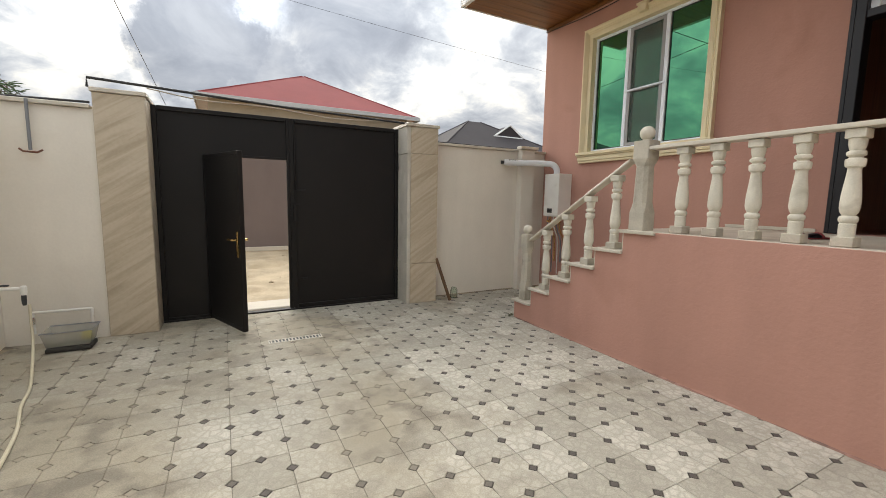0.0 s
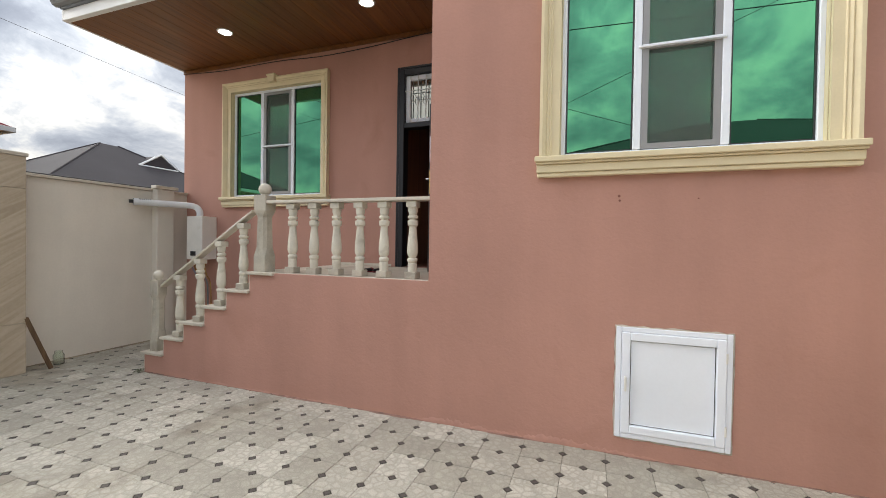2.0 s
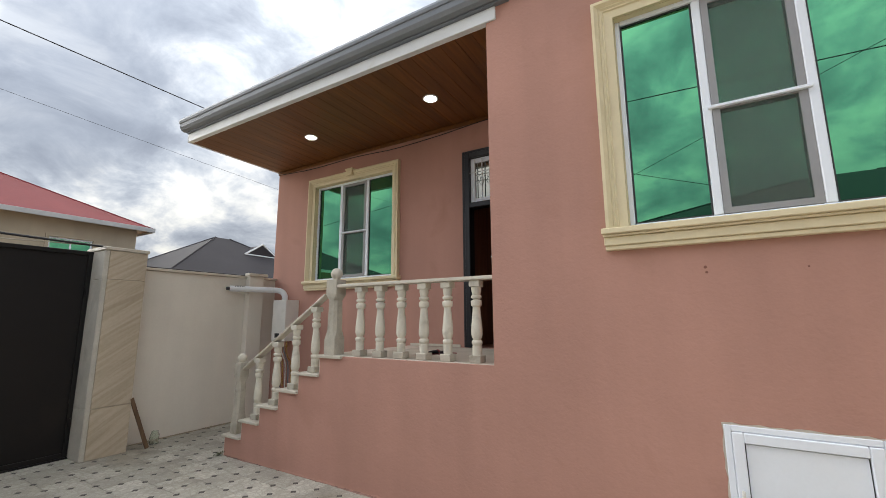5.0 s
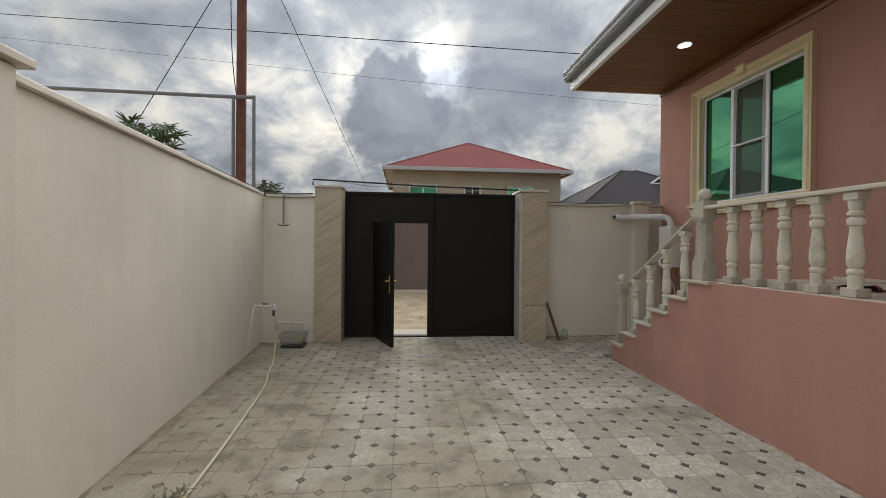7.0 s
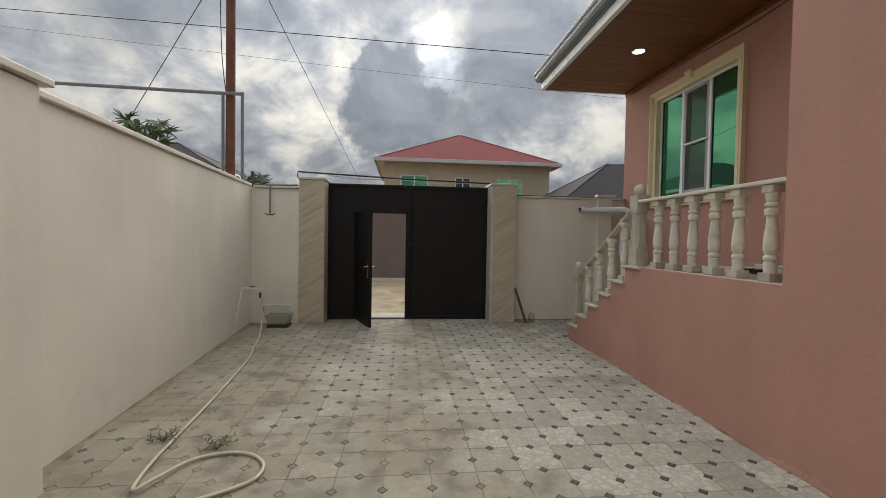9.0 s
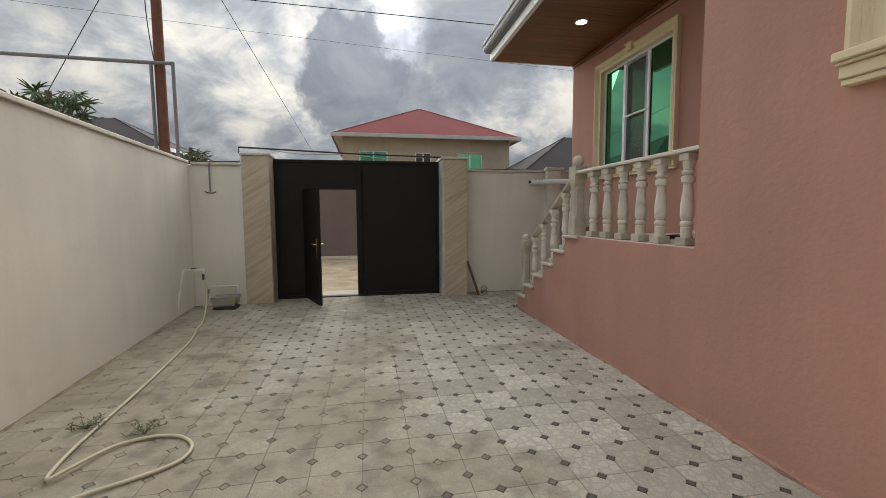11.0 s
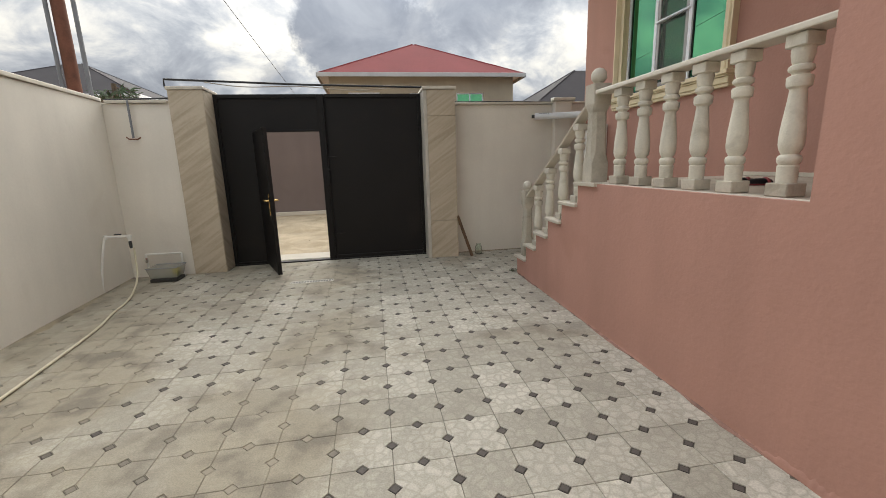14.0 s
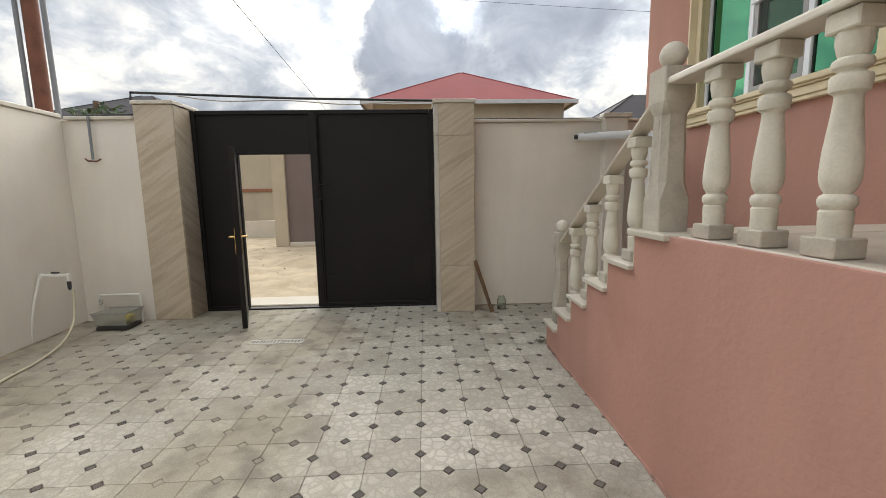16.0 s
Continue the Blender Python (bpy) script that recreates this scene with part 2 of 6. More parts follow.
def veined(name, base, vein, rough, scale, turn, sharp=0.5):
    """Sawn stone with slanted wavy bands."""
    m, nt, b = nodes(name)
    N, L = nt.nodes.new, nt.links.new
    geo = N("ShaderNodeNewGeometry")
    info = N("ShaderNodeObjectInfo")
    mp = N("ShaderNodeMapping")
    mp.inputs["Rotation"].default_value = [radians(a) for a in turn]
    add = N("ShaderNodeVectorMath")
    L(geo.outputs["Position"], add.inputs[0])
    sc = N("ShaderNodeVectorMath")
    sc.operation = "SCALE"
    sc.inputs[0].default_value = (3.0, 5.0, 7.0)
    L(info.outputs["Random"], sc.inputs["Scale"])
    L(sc.outputs[0], add.inputs[1])
    L(add.outputs[0], mp.inputs["Vector"])
    st = N("ShaderNodeVectorMath")
    st.operation = "MULTIPLY"
    st.inputs[1].default_value = (scale * 0.35, scale * 0.35, scale * 5.0)
    L(mp.outputs[0], st.inputs[0])
    wv = N("ShaderNodeTexNoise")
    wv.inputs["Scale"].default_value, wv.inputs["Detail"].default_value, wv.inputs["Distortion"].default_value = 1.0, 6, 0.5
    L(st.outputs[0], wv.inputs["Vector"])
    sr = N("ShaderNodeMapRange")
    sr.inputs["From Min"].default_value, sr.inputs["From Max"].default_value = 0.38, 0.66
    L(wv.outputs["Fac"], sr.inputs["Value"])
    ns = N("ShaderNodeTexNoise")
    ns.inputs["Scale"].default_value, ns.inputs["Detail"].default_value = 30, 5
    L(geo.outputs["Position"], ns.inputs["Vector"])
    mm = N("ShaderNodeMath")
    mm.operation = "MULTIPLY"
    mm.inputs[1].default_value = sharp
    L(sr.outputs[0], mm.inputs[0])
    ma = N("ShaderNodeMath")
    ma.operation = "MULTIPLY_ADD"
    ma.inputs[1].default_value = 0.35
    L(ns.outputs["Fac"], ma.inputs[0])
    L(mm.outputs[0], ma.inputs[2])
    mx = N("ShaderNodeMix")
    mx.data_type = "RGBA"
    L(ma.outputs[0], mx.inputs[0])
    mx.inputs[6].default_value, mx.inputs[7].default_value = (*base, 1), (*vein, 1)
    L(mx.outputs[2], b.inputs["Base Color"])
    b.inputs["Roughness"].default_value = rough
    bp = N("ShaderNodeBump")
    bp.inputs["Strength"].default_value, bp.inputs["Distance"].default_value = 0.2, 0.002
    L(ns.outputs["Fac"], bp.inputs["Height"])
    L(bp.outputs[0], b.inputs["Normal"])
    return m


def wood(name, light, dark, rough, grain_axis, scale=1.0, coat=0.0, piece=0.12):
    m, nt, b = nodes(name)
    N, L = nt.nodes.new, nt.links.new
    geo, info = N("ShaderNodeNewGeometry"), N("ShaderNodeObjectInfo")
    st = [14.0 * scale] * 3
    st["xyz".index(grain_axis)] = 0.9 * scale
    mp = N("ShaderNodeVectorMath")
    mp.operation = "MULTIPLY"
    mp.inputs[1].default_value = st
    L(geo.outputs["Position"], mp.inputs[0])
    sh = N("ShaderNodeVectorMath")
    sh.operation = "SCALE"
    sh.inputs[0].default_value = (9, 5, 3)
    L(info.outputs["Random"], sh.inputs["Scale"])
    ad = N("ShaderNodeVectorMath")
    L(mp.outputs[0], ad.inputs[0])
    L(sh.outputs[0], ad.inputs[1])
    n = N("ShaderNodeTexNoise")
    n.inputs["Scale"].default_value, n.inputs["Detail"].default_value, n.inputs["Distortion"].default_value = 1.0, 7, 1.2
    L(ad.outputs[0], n.inputs["Vector"])
    r = N("ShaderNodeMapRange")
    r.inputs["From Min"].default_value, r.inputs["From Max"].default_value = 0.32, 0.68
    L(n.outputs["Fac"], r.inputs["Value"])
    mx = N("ShaderNodeMix")
    mx.data_type = "RGBA"
    L(r.outputs[0], mx.inputs[0])
    mx.inputs[6].default_value, mx.inputs[7].default_value = (*dark, 1), (*light, 1)
    hs = N("ShaderNodeHueSaturation")
    pr = N("ShaderNodeMapRange")
    pr.inputs["To Min"].default_value, pr.inputs["To Max"].default_value = 1 - piece, 1 + piece
    L(info.outputs["Random"], pr.inputs["Value"])
    L(pr.outputs[0], hs.inputs["Value"])
    L(mx.outputs[2], hs.inputs["Color"])
    L(hs.outputs[0], b.inputs["Base Color"])
    b.inputs["Roughness"].default_value = rough
    b.inputs["Coat Weight"].default_value, b.inputs["Coat Roughness"].default_value = coat, 0.25
    bp = N("ShaderNodeBump")
    bp.inputs["Strength"].default_value, bp.inputs["Distance"].default_value = 0.12, 0.002
    L(n.outputs["Fac"], bp.inputs["Height"])
    L(bp.outputs[0], b.inputs["Normal"])
    return m


def dust_mask(nt, geo, wide):
    """Sand is carried in from the gate and lies thickest over the western half of the yard."""
    N, L = nt.nodes.new, nt.links.new
    sp = N("ShaderNodeSeparateXYZ")
    L(geo.outputs["Position"], sp.inputs[0])
    west = N("ShaderNodeMapRange")
    west.inputs["From Min"].default_value, west.inputs["From Max"].default_value = 1.3, -2.4
    west.inputs["To Min"].default_value, west.inputs["To Max"].default_value = -0.16, 0.16
    L(sp.outputs[0], west.inputs["Value"])
    ad = N("ShaderNodeMath")
    L(wide, ad.inputs[0])
    L(west.outputs[0], ad.inputs[1])
    # the line walked from the gate
    off, wide_line, trod, ad2 = N("ShaderNodeMath"), N("ShaderNodeMath"), N("ShaderNodeMapRange"), N("ShaderNodeMath")
    off.operation, wide_line.operation = "ADD", "ABSOLUTE"
    off.inputs[1].default_value = 0.05
    L(sp.outputs[0], off.inputs[0])
    L(off.outputs[0], wide_line.inputs[0])
    trod.inputs["From Min"].default_value, trod.inputs["From Max"].default_value = 0.75, 0.1
    trod.inputs["To Min"].default_value, trod.inputs["To Max"].default_value = 0.0, 0.13
    L(wide_line.outputs[0], trod.inputs["Value"])
    L(ad.outputs[0], ad2.inputs[0])
    L(trod.outputs[0], ad2.inputs[1])
    r = N("ShaderNodeMapRange")
    r.inputs["From Min"].default_value, r.inputs["From Max"].default_value = 0.38, 0.62
    r.inputs["To Min"].default_value, r.inputs["To Max"].default_value = 0.05, 0.9
    L(ad2.outputs[0], r.inputs["Value"])
    return r.outputs[0]


def inlay(name, low, high, power, rough=0.65):
    """Dark stone or joint, partly filled over by trodden sand."""
    m, nt, b = nodes(name)
    N, L = nt.nodes.new, nt.links.new
    geo = N("ShaderNodeNewGeometry")
    wide, fine = N("ShaderNodeTexNoise"), N("ShaderNodeTexNoise")
    wide.inputs["Scale"].default_value, wide.inputs["Detail"].default_value, wide.inputs["Distortion"].default_value = 0.8, 8, 0.5
    fine.inputs["Scale"].default_value, fine.inputs["Detail"].default_value = 70, 4
    L(geo.outputs["Position"], wide.inputs["Vector"])
    L(geo.outputs["Position"], fine.inputs["Vector"])
    pw = N("ShaderNodeMath")
    pw.operation = "POWER"
    pw.inputs[1].default_value = power
    L(dust_mask(nt, geo, wide.outputs["Fac"]), pw.inputs[0])
    dark, mx = N("ShaderNodeMix"), N("ShaderNodeMix")
    dark.data_type = mx.data_type = "RGBA"
    L(fine.outputs["Fac"], dark.inputs[0])
    dark.inputs[6].default_value, dark.inputs[7].default_value = (*low, 1), (*high, 1)
    L(pw.outputs[0], mx.inputs[0])
    L(dark.outputs[2], mx.inputs[6])
    mx.inputs[7].default_value = (0.345, 0.305, 0.235, 1)
    L(mx.outputs[2], b.inputs["Base Color"])
    b.inputs["Roughness"].default_value = rough
    b.inputs["Specular IOR Level"].default_value = 0.3
    return m


def terrazzo(name, single):
    """Cement tile with pale rounded stones, grey matrix and patches of trodden sand and dust."""
    m, nt, b = nodes(name)
    N, L = nt.nodes.new, nt.links.new
    geo = N("ShaderNodeNewGeometry")
    if single:
        rnd = N("ShaderNodeObjectInfo").outputs["Random"]
    else:
        rnd = geo.outputs["Random Per Island"]

    def rmap(v, a, b2, c, d):
        r = N("ShaderNodeMapRange")
        for k, x in (("From Min", a), ("From Max", b2), ("To Min", c), ("To Max", d)):
            r.inputs[k].default_value = x
        L(v, r.inputs["Value"])
        return r.outputs[0]

    def blend(f, a, c):
        x = N("ShaderNodeMix")
        x.data_type = "RGBA"
        if isinstance(f, float):
            x.inputs[0].default_value = f
        else:
            L(f, x.inputs[0])
        for i, v in ((6, a), (7, c)):
            if isinstance(v, tuple):
                x.inputs[i].default_value = (*v, 1)
            else:
                L(v, x.inputs[i])
        return x.outputs[2]

    def mul(a, c):
        n = N("ShaderNodeMath")
        n.operation = "MULTIPLY"
        for i, v in enumerate((a, c)):
            if isinstance(v, float):
                n.inputs[i].default_value = v
            else:
                L(v, n.inputs[i])
        return n.outputs[0]

    vo = N("ShaderNodeTexVoronoi")
    vo.feature = "DISTANCE_TO_EDGE"
    vo.inputs["Scale"].default_value = 17.5
    L(geo.outputs["Position"], vo.inputs["Vector"])
    vc = N("ShaderNodeTexVoronoi")
    vc.inputs["Scale"].default_value = 17.5
    L(geo.outputs["Position"], vc.inputs["Vector"])
    sepc = N("ShaderNodeSeparateColor")
    L(vc.outputs["Color"], sepc.inputs[0])
    chip = mul(rmap(vo.outputs["Distance"], 0.02, 0.19, 0.0, 1.0), rmap(sepc.outputs[0], 0.05, 0.4, 0.35, 1.0))
    fine = N("ShaderNodeTexNoise")
    fine.inputs["Scale"].default_value, fine.inputs["Detail"].default_value = 120, 3
    L(geo.outputs["Position"], fine.inputs["Vector"])
    wide = N("ShaderNodeTexNoise")
    wide.inputs["Scale"].default_value, wide.inputs["Detail"].default_value, wide.inputs["Distortion"].default_value = 0.8, 8, 0.5
    L(geo.outputs["Position"], wide.inputs["Vector"])
    spot = N("ShaderNodeTexNoise")
    spot.inputs["Scale"].default_value, spot.inputs["Detail"].default_value = 4.2, 7
    L(geo.outputs["Position"], spot.inputs["Vector"])
    matrix = blend(rmap(rnd, 0, 1, 0.0, 1.0), (0.345, 0.325, 0.275), (0.40, 0.38, 0.325))
    stone = blend(rmap(rnd, 0.2, 0.9, 0.0, 1.0), (0.50, 0.475, 0.405), (0.56, 0.54, 0.475))
    base = blend(mul(chip, rmap(rnd, 0.0, 1.0, 0.4, 0.8)), matrix, stone)
    sand = blend(spot.outputs["Fac"], (0.255, 0.222, 0.165), (0.41, 0.37, 0.29))
    dust = dust_mask(nt, geo, wide.outputs["Fac"])
    dusty = blend(dust, base, sand)
    wet = blend(mul(rmap(spot.outputs["Fac"], 0.46, 0.62, 0.0, 0.8), mul(rmap(wide.outputs["Fac"], 0.38, 0.56, 0.3, 1.0), rmap(dust, 0.1, 0.7, 0.35, 1.0))), dusty, (0.185, 0.165, 0.135))
    hs = N("ShaderNodeHueSaturation")
    L(mul(rmap(fine.outputs["Fac"], 0.3, 0.7, 0.86, 1.14), rmap(rnd, 0, 1, 0.95, 1.06)), hs.inputs["Value"])
    L(wet, hs.inputs["Color"])
    L(hs.outputs[0], b.inputs["Base Color"])
    L(rmap(wide.outputs["Fac"], 0.35, 0.65, 0.62, 0.9), b.inputs["Roughness"])
    b.inputs["Specular IOR Level"].default_value = 0.22
    bp = N("ShaderNodeBump")
    bp.inputs["Strength"].default_value, bp.inputs["Distance"].default_value = 0.25, 0.0015
    L(fine.outputs["Fac"], bp.inputs["Height"])
    L(bp.outputs[0], b.inputs["Normal"])
    return m


def mirror_glass(name, tint, dark):
    m, nt, b = nodes(name)
    N, L = nt.nodes.new, nt.links.new
    b.inputs["Base Color"].default_value = (*dark, 1)
    b.inputs["Roughness"].default_value = 0.25
    gl = N("ShaderNodeBsdfGlossy")
    gl.inputs["Color"].default_value = (*tint, 1)
    gl.inputs["Roughness"].default_value = 0.01
    ns = N("ShaderNodeTexNoise")
    ns.inputs["Scale"].default_value = 1.6
    geo = N("ShaderNodeNewGeometry")
    L(geo.outputs["Position"], ns.inputs["Vector"])
    bp = N("ShaderNodeBump")
    bp.inputs["Strength"].default_value, bp.inputs["Distance"].default_value = 0.03, 0.01
    L(ns.outputs["Fac"], bp.inputs["Height"])
    L(bp.outputs[0], gl.inputs["Normal"])
    mx = N("ShaderNodeMixShader")
    mx.inputs[0].default_value = 0.86
    L(b.outputs[0], mx.inputs[1])
    L(gl.outputs[0], mx.inputs[2])
    L(mx.outputs[0], nt.nodes["Material Output"].inputs[0])
    return m


def gauze(name, color, cover):
    m, nt, b = nodes(name)
    N, L = nt.nodes.new, nt.links.new
    b.inputs["Base Color"].default_value = (*color, 1)
    b.inputs["Roughness"].default_value = 0.9
    tr, mx = N("ShaderNodeBsdfTransparent"), N("ShaderNodeMixShader")
    mx.inputs[0].default_value = cover
    L(tr.outputs[0], mx.inputs[1])
    L(b.outputs[0], mx.inputs[2])
    L(mx.outputs[0], nt.nodes["Material Output"].inputs[0])
    return m


def glowing(name, color, power):
    m, nt, b = nodes(name)
    b.inputs["Base Color"].default_value = (0.8, 0.8, 0.75, 1)
    b.inputs["Emission Color"].default_value = (*color, 1)
    b.inputs["Emission Strength"].default_value = power
    return m


PINK = stucco("pink_render", (0.455, 0.252, 0.202), 0.006, (0.385, 0.20, 0.15), grit=0.0034, streak=0.05, flat=1.15)
WHITE_WALL = stucco("white_render", (0.735, 0.695, 0.62), 0.0022, (0.64, 0.585, 0.50), 4.0)
CREAM_WALL = stucco("cream_render", (0.63, 0.56, 0.45), 0.0025, (0.56, 0.485, 0.375), 9.0)
GREY_WALL = stucco("slate_grey_render", (0.095, 0.104, 0.126), 0.003, (0.082, 0.09, 0.108), 2.0)
MAUVE = stucco("mauve_render", (0.17, 0.135, 0.125), 0.003, (0.15, 0.118, 0.11), 6.0)
BEIGE_WALL = stucco("beige_render", (0.43, 0.37, 0.28), 0.004, (0.36, 0.30, 0.22), 3.0)
PILLAR = veined("sawn_sandstone", (0.57, 0.50, 0.39), (0.33, 0.26, 0.175), 0.7, 3.8, (32, 30, 0), 0.5)
MARBLE = veined("pale_marble", (0.64, 0.60, 0.52), (0.45, 0.40, 0.32), 0.4, 2.2, (10, 40, 20), 0.4)
CEMENT = surface("cast_cement", (0.61, 0.575, 0.49), 0.8, spread=0.13, scale=9, grain=110, bump=0.45, stain=(0.43, 0.395, 0.32), stain_at=0.55, piece=0.09)
PORCH_STONE = surface("worn_porch_stone", (0.50, 0.45, 0.375), 0.6, spread=0.14, scale=3, grain=50, bump=0.2, stain=(0.40, 0.35, 0.28), stain_at=0.55)
RAW_CEMENT = surface("raw_cement", (0.46, 0.425, 0.355), 0.85, spread=0.18, scale=6, grain=70, bump=0.4, stain=(0.27, 0.24, 0.19), stain_at=0.54, piece=0.06)
SMOOTH_CEMENT = surface("smoothed_cement", (0.52, 0.49, 0.43), 0.8, spread=0.14, scale=4, grain=60, bump=0.3, stain=(0.40, 0.37, 0.31), stain_at=0.55)
GROUT = inlay("grout", (0.115, 0.10, 0.085), (0.19, 0.17, 0.14), 1.3, 0.9)
INLAY = inlay("dark_inlay", (0.05, 0.044, 0.04), (0.125, 0.11, 0.098), 2.1)
INLAY_RIM = inlay("dark_inlay_edge", (0.03, 0.026, 0.023), (0.08, 0.07, 0.062), 3.4, 0.8)
TILE = terrazzo("terrazzo_tile", True)
TILE_REST = terrazzo("terrazzo_tile_field", False)
BLACK_STEEL = surface("black_painted_steel", (0.0085, 0.0075, 0.0075), 0.5, spread=0.15, scale=2, grain=140, bump=0.1, depth=0.001, stain=(0.014, 0.0115, 0.010), stain_at=0.54, spec=0.28)
TRIM = surface("cream_moulding", (0.73, 0.635, 0.42), 0.6, spread=0.06, scale=4, grain=80, bump=0.1, stain=(0.62, 0.52, 0.31))
PVC = surface("white_pvc", (0.84, 0.885, 0.965), 0.35, spread=0.03, scale=3, grain=60, bump=0.0)
PVC_GREY = surface("grey_screen_frame", (0.30, 0.30, 0.31), 0.45, spread=0.05, scale=3, grain=60, bump=0.0)
GREEN_GLASS = mirror_glass("green_mirror_glass", (0.135, 0.44, 0.245), (0.002, 0.03, 0.014))
SCREEN = gauze("insect_screen", (0.14, 0.165, 0.15), 0.34)
SOFFIT_WOOD = wood("varnished_pine", (0.19, 0.071, 0.013), (0.105, 0.037, 0.007), 0.45, "x", 1.0, 0.15)
DOOR_WOOD = wood("brown_door_wood", (0.30, 0.12, 0.06), (0.19, 0.07, 0.035), 0.4, "z", 1.0, 0.2)
OLD_WOOD = wood("weathered_board", (0.22, 0.135, 0.07), (0.12, 0.07, 0.038), 0.8, "z", 1.0)
GUTTER = surface("grey_steel_gutter", (0.215, 0.235, 0.265), 0.45, metal=0.2, spread=0.08, scale=3, grain=60, bump=0.05)
WHITE_STEEL = surface("white_painted_steel", (0.74, 0.765, 0.79), 0.4, spread=0.05, scale=4, grain=80, bump=0.05, stain=(0.62, 0.61, 0.56))
DARK_GRILLE = surface("dark_grille", (0.035, 0.037, 0.04), 0.5, spread=0.1, bump=0.0)
BRACKET = surface("galvanised_bracket", (0.10, 0.10, 0.105), 0.45, metal=0.5, spread=0.2, scale=9, stain=(0.14, 0.10, 0.07))
BRASS = surface("polished_brass", (0.72, 0.50, 0.20), 0.22, metal=1.0, spread=0.05, bump=0.0)
CHROME = surface("bright_metal", (0.70, 0.70, 0.70), 0.2, metal=1.0, spread=0.04, bump=0.0)
RUST = surface("rusty_steel", (0.16, 0.065, 0.04), 0.8, spread=0.3, scale=6, grain=50, bump=0.3, stain=(0.09, 0.04, 0.03))
GREY_PIPE = surface("grey_painted_pipe", (0.19, 0.20, 0.22), 0.5, spread=0.1, scale=5)
WIRE = surface("black_cable", (0.018, 0.018, 0.02), 0.6, spread=0.1, bump=0.0)
WHITE_PLASTIC = surface("white_plastic", (0.76, 0.75, 0.71), 0.4, spread=0.05, scale=6, bump=0.0, stain=(0.64, 0.61, 0.54))
HOSE = surface("pale_yellow_hose", (0.60, 0.55, 0.41), 0.5, spread=0.08, scale=8, grain=60, bump=0.1, stain=(0.48, 0.40, 0.26))
PALE_FASCIA = surface("weathered_fascia", (0.46, 0.47, 0.48), 0.5, spread=0.1, scale=2, grain=20, bump=0.0)
RED_ROOF = surface("red_metal_roof", (0.235, 0.052, 0.055), 0.75, spread=0.1, scale=0.6, grain=8, bump=0.0, stain=(0.18, 0.032, 0.034), spec=0.2)
DARK_ROOF = surface("charcoal_metal_roof", (0.045, 0.041, 0.046), 0.8, spread=0.12, scale=0.7, grain=10, bump=0.0, spec=0.2)
SAND = surface("sandy_street", (0.45, 0.365, 0.25), 0.95, spread=0.26, scale=2.2, grain=28, bump=0.8, depth=0.03, stain=(0.33, 0.26, 0.165), stain_at=0.5)
LEAF = surface("green_leaf", (0.055, 0.10, 0.035), 0.5, spread=0.3, scale=6, grain=30, bump=0.0, piece=0.2)
BARK = surface("bark", (0.13, 0.10, 0.07), 0.9, spread=0.3, scale=20, grain=60, bump=0.5)
DRY_WEED = surface("dusty_weed", (0.125, 0.13, 0.075), 0.8, spread=0.3, scale=20, bump=0.0)
SHOE = surface("dark_shoe", (0.02, 0.018, 0.022), 0.5, spread=0.2, scale=20)
SHOE_RED = surface("maroon_strap", (0.22, 0.03, 0.035), 0.6, spread=0.2, scale=20)
PAPER = surface("pale_plaster", (0.55, 0.50, 0.42), 0.8, spread=0.1)
LAMP_GLOW = glowing("lamp_disc", (1.0, 0.93, 0.80), 5.0)


def clear_glass():
    m, nt, b = nodes("jar_glass")
    b.inputs["Base Color"].default_value = (0.85, 0.92, 0.86, 1)
    b.inputs["Transmission Weight"].default_value = 1.0
    b.inputs["Roughness"].default_value = 0.03
    return m


JAR_GLASS = clear_glass()


# ---- mesh helpers ----
def part(name, bm, material, parent=None, label="", smooth=False):
    me = bpy.data.meshes.new(name)
    bmesh.ops.recalc_face_normals(bm, faces=bm.faces)
    bm.to_mesh(me)
    bm.free()
    me.materials.append(material)
    if smooth:
        me.polygons.foreach_set("use_smooth", [True] * len(me.polygons))
        me.set_sharp_from_angle(angle=radians(38))
    ob = new(name, me)
    if parent is not None:
        ob.parent = parent
        ob.matrix_parent_inverse = parent.matrix_world.inverted()
    if label:
        tagged(ob, label)
    return ob


def empty(name, at=(0, 0, 0), label="", category="", group="", kind=""):
    ob = new(name)
    ob.empty_display_size = 0.1
    ob.matrix_world = Matrix.Translation(at)
    ob.location = at
    return tagged(ob, label, category, group, kind)


def block(x0, x1, y0, y1, z0, z1, bevel=0.0, bm=None, segs=1):
    """A box between two corners, its edges broken by bevel."""
    one = bmesh.new()
    bmesh.ops.create_cube(one, size=1.0)
    for v in one.verts:
        v.co = Vector(((x0 + x1) / 2 + v.co.x * abs(x1 - x0), (y0 + y1) / 2 + v.co.y * abs(y1 - y0), (z0 + z1) / 2 + v.co.z * abs(z1 - z0)))
    if bevel:
        bmesh.ops.bevel(one, geom=one.edges[:], offset=bevel, segments=segs, affect="EDGES", profile=0.6)
    return joined(bm, one)


def joined(bm, one):
    if bm is None:
        return one
    me = bpy.data.meshes.new("tmp")
    one.to_mesh(me)
    one.free()
    bm.from_mesh(me)
    bpy.data.meshes.remove(me)
    return bm


